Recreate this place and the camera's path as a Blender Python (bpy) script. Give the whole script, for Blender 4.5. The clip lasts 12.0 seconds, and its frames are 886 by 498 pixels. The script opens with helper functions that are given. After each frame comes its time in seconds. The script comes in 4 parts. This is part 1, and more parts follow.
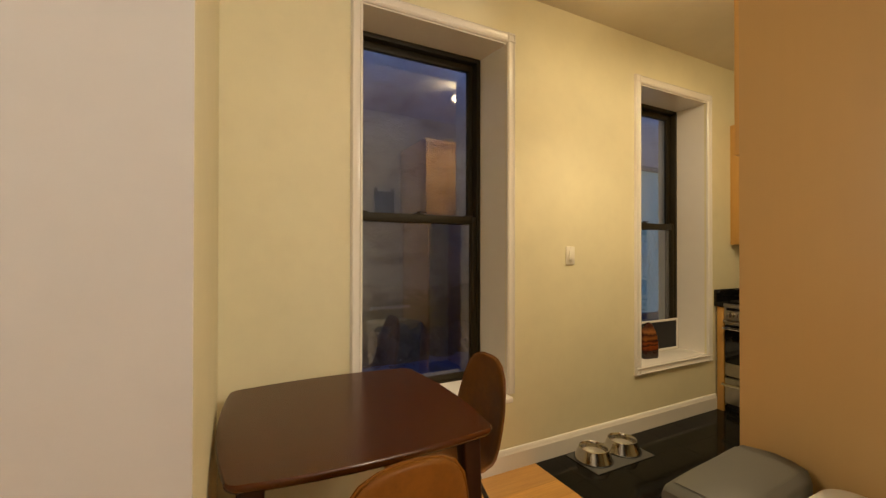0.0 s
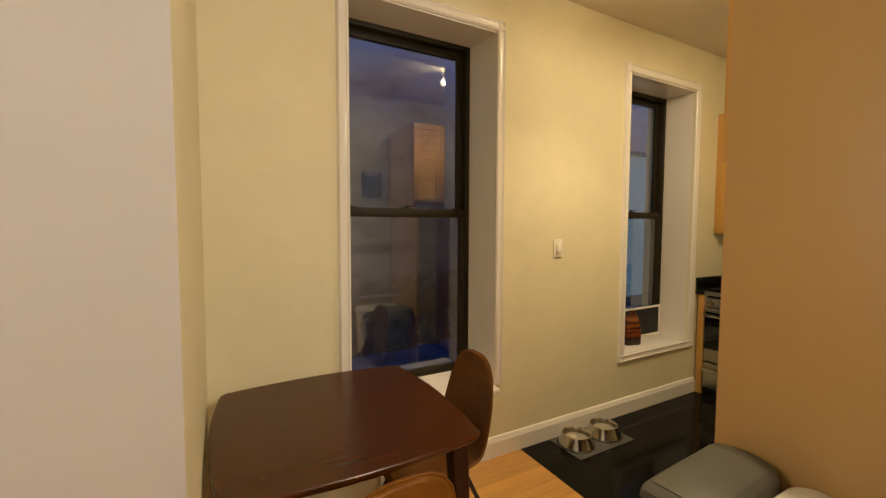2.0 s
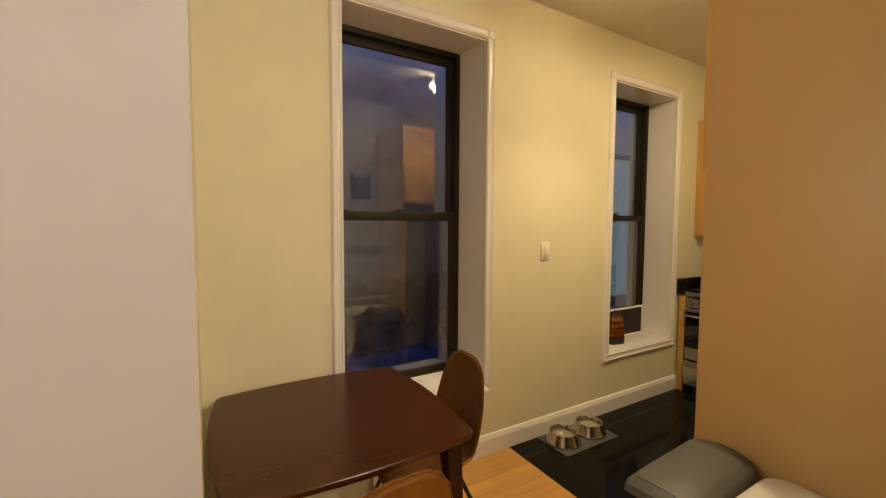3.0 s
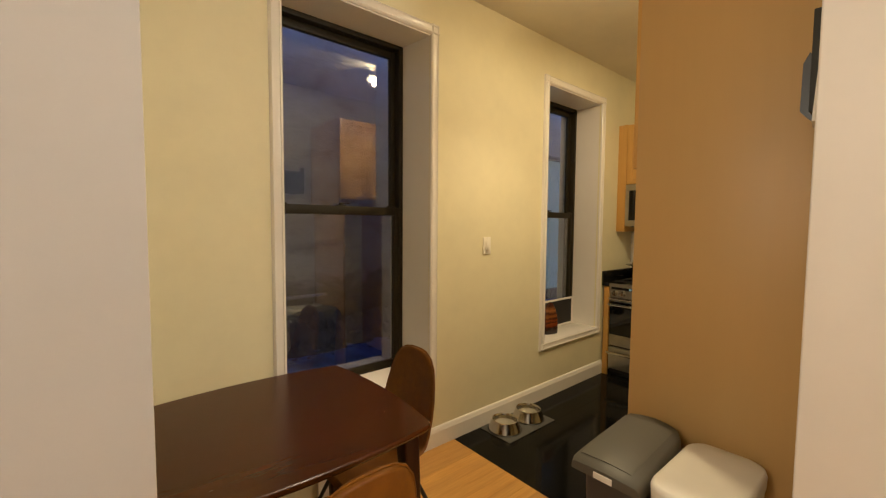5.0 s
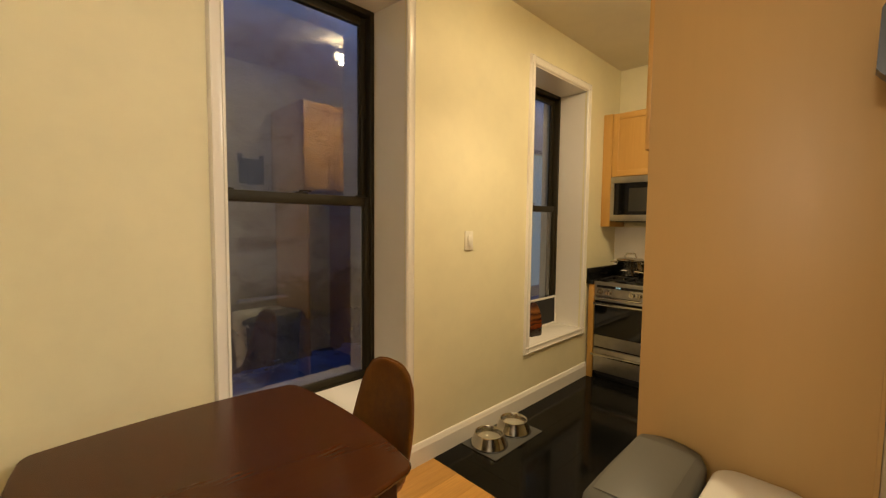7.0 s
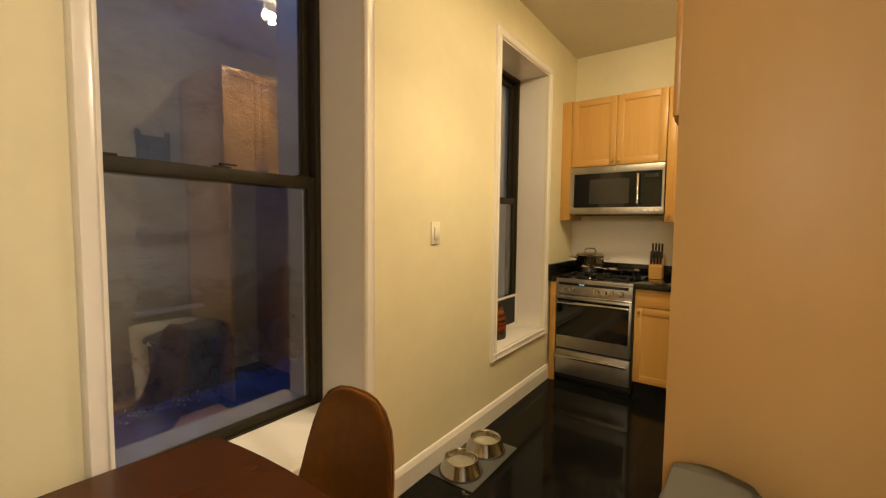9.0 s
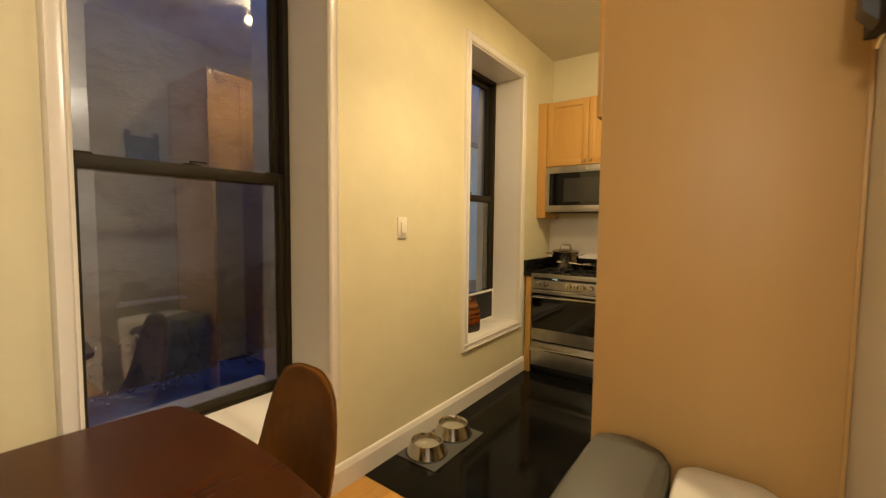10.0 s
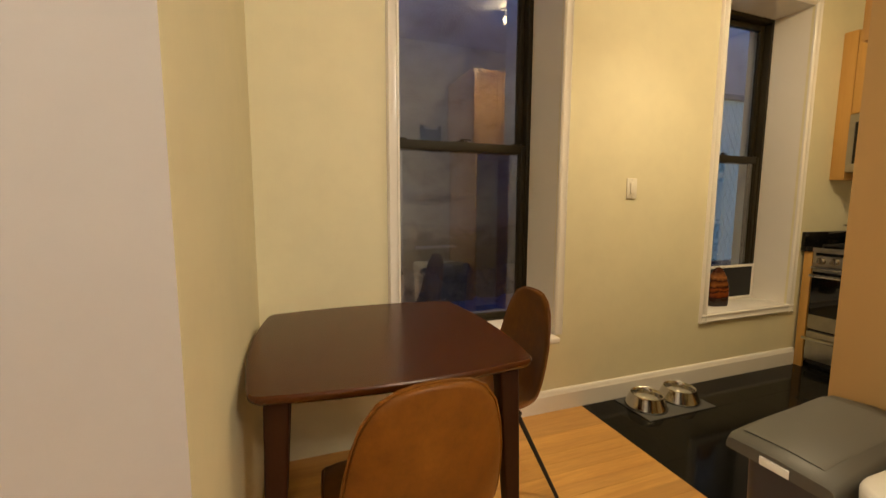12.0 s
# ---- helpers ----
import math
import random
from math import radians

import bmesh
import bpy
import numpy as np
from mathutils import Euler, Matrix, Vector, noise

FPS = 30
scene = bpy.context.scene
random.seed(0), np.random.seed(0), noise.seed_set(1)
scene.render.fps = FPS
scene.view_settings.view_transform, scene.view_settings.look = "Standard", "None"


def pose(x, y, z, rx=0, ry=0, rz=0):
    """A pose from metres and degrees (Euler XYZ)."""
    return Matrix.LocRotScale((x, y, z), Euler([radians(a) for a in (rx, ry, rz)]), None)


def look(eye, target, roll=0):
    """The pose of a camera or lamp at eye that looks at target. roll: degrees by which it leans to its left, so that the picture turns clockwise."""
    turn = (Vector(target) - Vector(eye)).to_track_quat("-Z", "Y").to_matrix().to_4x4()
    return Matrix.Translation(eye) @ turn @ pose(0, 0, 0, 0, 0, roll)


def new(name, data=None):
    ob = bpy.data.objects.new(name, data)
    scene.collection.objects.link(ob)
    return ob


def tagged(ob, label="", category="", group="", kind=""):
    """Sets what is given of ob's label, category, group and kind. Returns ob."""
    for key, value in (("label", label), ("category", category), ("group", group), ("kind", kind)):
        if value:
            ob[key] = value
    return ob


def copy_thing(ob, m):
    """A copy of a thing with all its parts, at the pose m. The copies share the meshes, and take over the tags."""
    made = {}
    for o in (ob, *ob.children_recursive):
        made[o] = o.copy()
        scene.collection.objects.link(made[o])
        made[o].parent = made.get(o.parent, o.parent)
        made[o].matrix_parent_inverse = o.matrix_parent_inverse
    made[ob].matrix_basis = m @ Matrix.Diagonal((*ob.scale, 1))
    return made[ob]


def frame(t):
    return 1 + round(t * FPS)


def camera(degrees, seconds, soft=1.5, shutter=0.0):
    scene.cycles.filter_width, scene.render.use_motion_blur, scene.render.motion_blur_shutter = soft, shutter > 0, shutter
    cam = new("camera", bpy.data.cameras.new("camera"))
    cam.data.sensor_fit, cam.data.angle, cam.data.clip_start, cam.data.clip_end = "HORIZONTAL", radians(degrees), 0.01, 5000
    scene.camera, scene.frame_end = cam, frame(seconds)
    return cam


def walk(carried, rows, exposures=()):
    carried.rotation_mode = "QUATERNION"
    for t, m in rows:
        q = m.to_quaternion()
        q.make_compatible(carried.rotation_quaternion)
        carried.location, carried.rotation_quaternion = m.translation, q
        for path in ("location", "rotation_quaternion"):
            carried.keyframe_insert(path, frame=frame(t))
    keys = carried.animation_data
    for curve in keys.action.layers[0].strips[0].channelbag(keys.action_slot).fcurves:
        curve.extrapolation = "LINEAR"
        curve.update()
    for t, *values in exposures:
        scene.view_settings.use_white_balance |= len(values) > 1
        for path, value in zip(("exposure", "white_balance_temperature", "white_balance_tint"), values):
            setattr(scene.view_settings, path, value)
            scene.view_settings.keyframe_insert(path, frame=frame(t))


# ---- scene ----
cam = camera(94.6, 12.0, soft=1.25, shutter=0.5)
PATH = [
    (0, (0.306, -0.251, 1.346), (1.219, 1.529, 1.358), 0.1),
    (0.5, (0.27, -0.267, 1.314), (1.148, 1.53, 1.292), 0.1),
    (1, (0.285, -0.261, 1.344), (1.164, 1.533, 1.256), 0.1),
    (1.5, (0.311, -0.237, 1.457), (1.215, 1.543, 1.341), 0.2),
    (2, (0.304, -0.244, 1.473), (1.268, 1.505, 1.358), 0.2),
    (2.5, (0.26, -0.27, 1.516), (1.262, 1.457, 1.401), 0.3),
    (3, (0.255, -0.27, 1.498), (1.278, 1.444, 1.381), 0.3),
    (3.5, (0.277, -0.228, 1.474), (1.423, 1.406, 1.353), 0.4),
    (5.5, (0.17, -0.199, 1.467), (1.48, 1.308, 1.346), 0.4),
    (6, (0.257, -0.11, 1.469), (1.591, 1.374, 1.341), 0.4),
    (6.5, (0.349, -0.015, 1.454), (1.714, 1.441, 1.321), 0.6),
    (7, (0.366, 0.053, 1.434), (1.765, 1.476, 1.305), 0.6),
    (9, (0.55, 0.474, 1.375), (2.167, 1.644, 1.248), 0.6),
    (9.5, (0.539, 0.414, 1.376), (2.167, 1.57, 1.256), 0.8),
    (10, (0.561, 0.231, 1.346), (2.174, 1.407, 1.222), 0.6),
    (10.5, (0.533, 0.037, 1.301), (1.824, 1.56, 1.182), 0.2),
    (11, (0.449, -0.078, 1.266), (1.376, 1.69, 1.147), 0.3),
    (11.5, (0.402, -0.143, 1.255), (1.144, 1.711, 1.137), 0.2),
    (12, (0.413, -0.145, 1.229), (1.089, 1.725, 1.005), 0.2),
]
walk(cam, [(t, look(eye, target, roll)) for t, eye, target, roll in PATH],
     [(0, -0.1, 6600, 10), (3.5, -0.1, 6600, 10), (5.5, -0.12, 6500, 10), (7.0, 0.05, 6800, 10), (9.0, 0.18, 6850, 10), (10.0, 0.18, 6950, 10), (11.0, 0.05, 6800, 10), (12.0, 0.0, 6600, 10)])


# ---- world, lamps, exposure ----
world = bpy.data.worlds.new("dusk")
scene.world = world
world.use_nodes = True
wn = world.node_tree
sky = wn.nodes.new("ShaderNodeTexSky")
sky.sky_type = "NISHITA"
sky.sun_disc = False
sky.sun_elevation = radians(12.0)
sky.sun_rotation = radians(200)
tint = wn.nodes.new("ShaderNodeMix")
tint.data_type = "RGBA"
tint.blend_type = "MULTIPLY"
tint.inputs[0].default_value = 1.0
tint.inputs[7].default_value = (0.24, 0.41, 1.0, 1)
wn.links.new(sky.outputs[0], tint.inputs[6])
wn.links.new(tint.outputs[2], wn.nodes["Background"].inputs[0])
wn.nodes["Background"].inputs[1].default_value = 0.28

WARM = (1.0, 0.79, 0.48)
NEUTRAL = (1.0, 0.88, 0.705)


def bulb(name, at, energy, colour, radius=0.05, aim=None, cone=150, blend=0.6):
    data = bpy.data.lights.new(name, "SPOT" if aim else "POINT")
    data.energy, data.color, data.shadow_soft_size = energy, colour, radius
    ob = new(name, data)
    if aim:
        data.spot_size, data.spot_blend = radians(cone), blend
        ob.matrix_world = look(at, aim)
    else:
        ob.location = at
    return ob


LAMP_A = (2.27, 0.99, 2.85)


def downlight(name, at, aim, energy, colour, size=0.08):
    data = bpy.data.lights.new(name, "AREA")
    data.shape, data.size, data.energy, data.color = "DISK", size, energy, colour
    ob = new(name, data)
    ob.matrix_world = look(at, aim)
    return ob


bulb("kitchen_bulb", (LAMP_A[0], LAMP_A[1] + 0.02, LAMP_A[2] - 0.01), 6.4, WARM, 0.03)
downlight("kitchen_beam", (LAMP_A[0], LAMP_A[1] + 0.03, LAMP_A[2] - 0.06), (2.29, 1.12, 1.2), 4.5, WARM, 0.05)
bulb("kitchen_spot", (LAMP_A[0], LAMP_A[1] + 0.03, LAMP_A[2] - 0.07), 68, WARM, 0.03, (2.30, 1.20, 0.0), 104, 1.0)
# Added fill light for the range end; no second kitchen lamp is known.
bulb("kitchen_far_fill", (3.1, 0.62, 2.83), 1.2, WARM, 0.05)
downlight("kitchen_far_fill_beam", (3.1, 0.65, 2.77), (3.60, 0.92, 0.9), 18, WARM, 0.05)
bulb("room_bulb", (1.38, -1.75, 2.6), 104, NEUTRAL, 0.15)
# Unseen fill light added at the left to brighten the tall cabinet's side.
bulb("room_side_fill", (-1.3, 0.10, 2.15), 72, NEUTRAL, 0.15)


# ---- materials ----
def shader(name, rough=0.5, metal=0.0, colour=(0.8, 0.8, 0.8), spec=None):
    m = bpy.data.materials.new(name)
    m.use_nodes = True
    b = m.node_tree.nodes["Principled BSDF"]
    b.inputs["Base Color"].default_value = (*colour, 1)
    b.inputs["Roughness"].default_value = rough
    b.inputs["Metallic"].default_value = metal
    if spec is not None:
        b.inputs["Specular IOR Level"].default_value = spec
    return m, m.node_tree, b


def ramp(nt, source, stops):
    r = nt.nodes.new("ShaderNodeValToRGB")
    while len(r.color_ramp.elements) < len(stops):
        r.color_ramp.elements.new(0.5)
    for e, (p, c) in zip(r.color_ramp.elements, stops):
        e.position, e.color = p, (*c, 1)
    nt.links.new(source, r.inputs[0])
    return r.outputs[0]


def coords(nt, scale=(1, 1, 1), rot=(0, 0, 0)):
    tc = nt.nodes.new("ShaderNodeTexCoord")
    mp = nt.nodes.new("ShaderNodeMapping")
    mp.inputs["Scale"].default_value = scale
    mp.inputs["Rotation"].default_value = rot
    nt.links.new(tc.outputs["Object"], mp.inputs[0])
    return mp.outputs[0]


def tex(nt, vec, scale, detail=4, rough=0.55, distort=0.0):
    n = nt.nodes.new("ShaderNodeTexNoise")
    n.inputs["Scale"].default_value, n.inputs["Detail"].default_value = scale, detail
    n.inputs["Roughness"].default_value, n.inputs["Distortion"].default_value = rough, distort
    nt.links.new(vec, n.inputs["Vector"])
    return n.outputs[0]


def bump(nt, b, height, strength, distance=0.002, normal=None):
    bp = nt.nodes.new("ShaderNodeBump")
    bp.inputs["Strength"].default_value, bp.inputs["Distance"].default_value = strength, distance
    nt.links.new(height, bp.inputs["Height"])
    if normal:
        nt.links.new(normal, bp.inputs["Normal"])
    nt.links.new(bp.outputs[0], b.inputs["Normal"])
    return bp.outputs[0]


def span(nt, value, lo, hi):
    r = nt.nodes.new("ShaderNodeMapRange")
    r.inputs["To Min"].default_value, r.inputs["To Max"].default_value = lo, hi
    nt.links.new(value, r.inputs["Value"])
    return r.outputs[0]


def paint(name, colour, rough=0.5, vary=0.05, grain=0.25, fine=140):
    """Rolled wall paint: roller stipple, slow unevenness, a few scuffs."""
    m, nt, b = shader(name, rough)
    v = coords(nt)
    slow, mid = tex(nt, v, 1.6, 3), tex(nt, v, 9, 5, 0.65)
    dark = tuple(c * (1 - 2 * vary) for c in colour)
    col = ramp(nt, slow, [(0.3, dark), (0.7, colour)])
    mix = nt.nodes.new("ShaderNodeMix")
    mix.data_type, mix.blend_type = "RGBA", "MULTIPLY"
    mix.inputs[0].default_value = 1.0
    nt.links.new(col, mix.inputs[6])
    nt.links.new(ramp(nt, mid, [(0.25, (1 - vary,) * 3), (0.6, (1, 1, 1))]), mix.inputs[7])
    nt.links.new(mix.outputs[2], b.inputs["Base Color"])
    nt.links.new(span(nt, mid, rough - 0.08, rough + 0.1), b.inputs["Roughness"])
    first = bump(nt, b, tex(nt, v, fine, 2), grain, 0.0008)
    bump(nt, b, slow, 0.25, 0.01, first)
    return m


def wood(name, dark, light, scale=1.0, rough=0.4, axis=2, grain=0.1, coat=0.0, contrast=(0.3, 0.7), per_piece=0.0, streak=0.06):
    """Straight-grained timber running along the given axis."""
    m, nt, b = shader(name, rough)
    s = [22 * scale] * 3
    s[axis] = 1.3 * scale
    v = coords(nt, s)
    if per_piece:
        oi = nt.nodes.new("ShaderNodeObjectInfo")
        add = nt.nodes.new("ShaderNodeVectorMath")
        add.operation = "MULTIPLY_ADD"
        nt.links.new(oi.outputs["Random"], add.inputs[0])
        add.inputs[1].default_value = (37, 53, 41)
        nt.links.new(v, add.inputs[2])
        v = add.outputs[0]
    broad, fine = tex(nt, v, 1.0, 4, 0.6, 1.2), tex(nt, v, 6, 3, 0.7)
    col = ramp(nt, broad, [(contrast[0], dark), (contrast[1], light)])
    mix = nt.nodes.new("ShaderNodeMix")
    mix.data_type, mix.blend_type = "RGBA", "MULTIPLY"
    mix.inputs[0].default_value = 1.0
    nt.links.new(col, mix.inputs[6])
    nt.links.new(ramp(nt, fine, [(0.3, (1 - streak,) * 3), (0.65, (1 + streak * 0.3,) * 3)]), mix.inputs[7])
    out = mix.outputs[2]
    if per_piece:
        hsv = nt.nodes.new("ShaderNodeHueSaturation")
        nt.links.new(out, hsv.inputs["Color"])
        nt.links.new(span(nt, oi.outputs["Random"], 1 - per_piece, 1 + per_piece), hsv.inputs["Value"])
        out = hsv.outputs[0]
    nt.links.new(out, b.inputs["Base Color"])
    nt.links.new(span(nt, fine, rough - 0.07, rough + 0.1), b.inputs["Roughness"])
    b.inputs["Coat Weight"].default_value = coat
    b.inputs["Coat Roughness"].default_value = 0.2
    bump(nt, b, fine, grain, 0.0006)
    return m


def steel(name, colour=(0.62, 0.59, 0.54), rough=0.28, axis=1, brushed=True):
    m, nt, b = shader(name, rough, 1.0, colour)
    s = [260, 260, 260]
    if brushed:
        s[axis] = 3
    v = coords(nt, s)
    n = tex(nt, v, 1.0, 3)
    nt.links.new(span(nt, n, max(0.02, rough - 0.1), rough + 0.12), b.inputs["Roughness"])
    smear = tex(nt, coords(nt), 14, 4)
    nt.links.new(ramp(nt, smear, [(0.3, tuple(c * 0.85 for c in colour)), (0.65, colour)]), b.inputs["Base Color"])
    bump(nt, b, n, 0.05, 0.0003)
    return m


def plain(name, colour, rough=0.5, metal=0.0, vary=0.12, scale=40, grain=0.1):
    m, nt, b = shader(name, rough, metal)
    v = coords(nt)
    n, f = tex(nt, v, scale * 0.2, 4), tex(nt, v, scale * 6, 2)
    nt.links.new(ramp(nt, n, [(0.3, tuple(c * (1 - vary) for c in colour)), (0.7, colour)]), b.inputs["Base Color"])
    nt.links.new(span(nt, n, rough - 0.06, rough + 0.1), b.inputs["Roughness"])
    bump(nt, b, f, grain, 0.0005)
    return m


M_WALL = paint("cream_wall_paint", (0.79, 0.735, 0.51), 0.6, 0.04, 0.12)
# Wall paint darkened in colour to stand for the pier's weaker light.
M_PIER = paint("dimmed_wall_paint", (0.395, 0.385, 0.38), 0.5, 0.03, 0.15)
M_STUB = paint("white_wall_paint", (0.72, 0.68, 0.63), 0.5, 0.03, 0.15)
M_CEIL = paint("ceiling_paint", (0.74, 0.69, 0.58), 0.75, 0.04, 0.08)
M_TRIM = paint("gloss_white_trim", (0.82, 0.79, 0.74), 0.22, 0.02, 0.08, 60)
M_PANEL = wood("honey_veneer_panel", (0.495, 0.308, 0.116), (0.520, 0.328, 0.127), 0.25, 0.45, 2, 0.01, 0.0, (0.1, 0.9), 0.0, 0.012)
M_MAPLE = wood("maple_cabinet", (0.53, 0.285, 0.070), (0.59, 0.335, 0.095), 0.6, 0.34, 2, 0.015, 0.15, (0.2, 0.8))
M_MAPLE_H = wood("maple_cabinet_cross", (0.53, 0.285, 0.070), (0.59, 0.335, 0.095), 0.6, 0.34, 1, 0.015, 0.15, (0.2, 0.8))
M_TABLE = wood("espresso_table", (0.055, 0.0145, 0.0018), (0.064, 0.0172, 0.0024), 0.7, 0.22, 0, 0.003, 0.0, (0.3, 0.7), 0.0, 0.03)
M_TABLE.node_tree.nodes["Principled BSDF"].inputs["Specular IOR Level"].default_value = 0.32
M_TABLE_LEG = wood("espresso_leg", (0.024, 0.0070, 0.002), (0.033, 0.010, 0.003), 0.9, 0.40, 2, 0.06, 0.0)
M_TABLE_LEG.node_tree.nodes["Principled BSDF"].inputs["Specular IOR Level"].default_value = 0.2
M_OAK = wood("oak_board", (0.52, 0.250, 0.055), (0.65, 0.35, 0.090), 1.0, 0.3, 0, 0.12, 0.3, (0.25, 0.75), 0.14, 0.14)
M_FRAME = plain("bronze_window_frame", (0.026, 0.020, 0.009), 0.5, 0.0, 0.25)
M_FRAME.node_tree.nodes["Principled BSDF"].inputs["Specular IOR Level"].default_value = 0.25
M_STEEL = steel("brushed_steel", (0.47, 0.445, 0.39), 0.40, 1)
M_STEEL_POLISH = steel("polished_steel", (0.60, 0.57, 0.50), 0.15, 2, False)
M_BLACKGLASS = shader("black_glass", 0.06, 0, (0.006, 0.006, 0.006))[0]
M_BLACK = plain("black_plastic", (0.012, 0.012, 0.012), 0.35)
M_IRON = plain("cast_iron", (0.014, 0.013, 0.013), 0.55)
M_GREY = plain("grey_bin_plastic", (0.084, 0.080, 0.066), 0.42, 0, 0.06, 40, 0.3)
M_DKGREY = plain("charcoal_bin_plastic", (0.035, 0.034, 0.038), 0.45, 0, 0.1, 40, 0.3)
M_WHITE = plain("white_plastic", (0.80, 0.77, 0.70), 0.35, 0, 0.05)
M_RUBBER = plain("grey_rubber_mat", (0.085, 0.085, 0.082), 0.6, 0, 0.15, 60, 0.3)
M_PAPER = plain("paper", (0.72, 0.70, 0.64), 0.8)
M_SWITCH = plain("ivory_switch", (0.82, 0.78, 0.67), 0.35, 0, 0.03)
M_BRASS = plain("aged_brass_knob", (0.55, 0.40, 0.20), 0.3, 1.0)


def m_granite():
    m, nt, b = shader("black_granite", 0.08)
    v = coords(nt)
    n = tex(nt, v, 180, 3, 0.7)
    nt.links.new(ramp(nt, n, [(0.55, (0.006, 0.006, 0.006)), (0.72, (0.05, 0.048, 0.045))]), b.inputs["Base Color"])
    return m


def m_tile():
    m, nt, b = shader("black_floor_tile", 0.12)
    v = coords(nt)
    oi = nt.nodes.new("ShaderNodeObjectInfo")
    slow, fine = tex(nt, v, 3.5, 5, 0.6), tex(nt, v, 90, 3, 0.7)
    col = ramp(nt, slow, [(0.3, (0.0045, 0.0045, 0.004)), (0.7, (0.009, 0.0085, 0.0075))])
    mix = nt.nodes.new("ShaderNodeMix")
    mix.data_type, mix.blend_type = "RGBA", "ADD"
    mix.inputs[0].default_value = 1.0
    nt.links.new(col, mix.inputs[6])
    nt.links.new(ramp(nt, fine, [(0.70, (0, 0, 0)), (0.80, (0.03, 0.029, 0.026))]), mix.inputs[7])
    hsv = nt.nodes.new("ShaderNodeHueSaturation")
    nt.links.new(mix.outputs[2], hsv.inputs["Color"])
    nt.links.new(span(nt, oi.outputs["Random"], 0.85, 1.18), hsv.inputs["Value"])
    nt.links.new(hsv.outputs[0], b.inputs["Base Color"])
    nt.links.new(span(nt, tex(nt, v, 7, 5, 0.7), 0.03, 0.16), b.inputs["Roughness"])
    b.inputs["Specular IOR Level"].default_value = 0.10
    bump(nt, b, tex(nt, v, 5, 2), 0.04, 0.003)
    return m


def m_leather():
    m, nt, b = shader("cognac_leather", 0.45, spec=0.25)
    v = coords(nt)
    slow, mid = tex(nt, v, 7, 5, 0.65), tex(nt, v, 26, 5, 0.7)
    vor = nt.nodes.new("ShaderNodeTexVoronoi")
    vor.inputs["Scale"].default_value = 420
    nt.links.new(v, vor.inputs["Vector"])
    col = ramp(nt, slow, [(0.25, (0.114, 0.038, 0.0032)), (0.55, (0.170, 0.061, 0.0054)), (0.8, (0.225, 0.087, 0.0095))])
    mix = nt.nodes.new("ShaderNodeMix")
    mix.data_type, mix.blend_type = "RGBA", "MULTIPLY"
    mix.inputs[0].default_value = 1.0
    nt.links.new(col, mix.inputs[6])
    nt.links.new(ramp(nt, mid, [(0.3, (0.8, 0.78, 0.75)), (0.6, (1, 1, 1))]), mix.inputs[7])
    nt.links.new(mix.outputs[2], b.inputs["Base Color"])
    nt.links.new(span(nt, mid, 0.38, 0.58), b.inputs["Roughness"])
    first = bump(nt, b, vor.outputs["Distance"], 0.15, 0.0006)
    bump(nt, b, mid, 0.15, 0.002, first)
    return m


def m_glass(name, least=0.1, tint_c=(1, 1, 1), smear=0.0):
    """Double glazing: see-through, with the mirror image that Fresnel gives."""
    m = bpy.data.materials.new(name)
    m.use_nodes = True
    nt = m.node_tree
    nt.nodes.remove(nt.nodes["Principled BSDF"])
    tr, gl, lw, mx = (nt.nodes.new("ShaderNode" + k) for k in ("BsdfTransparent", "BsdfGlossy", "LayerWeight", "MixShader"))
    lw.inputs["Blend"].default_value = 0.5
    pw = nt.nodes.new("ShaderNodeMath")
    pw.operation = "POWER"
    pw.inputs[1].default_value = 4.0
    nt.links.new(lw.outputs["Facing"], pw.inputs[0])
    tr.inputs["Color"].default_value = (*tint_c, 1)
    gl.inputs["Roughness"].default_value = smear
    nt.links.new(span(nt, pw.outputs[0], least, 0.9), mx.inputs[0])
    nt.links.new(tr.outputs[0], mx.inputs[1])
    nt.links.new(gl.outputs[0], mx.inputs[2])
    nt.links.new(mx.outputs[0], nt.nodes["Material Output"].inputs[0])
    return m


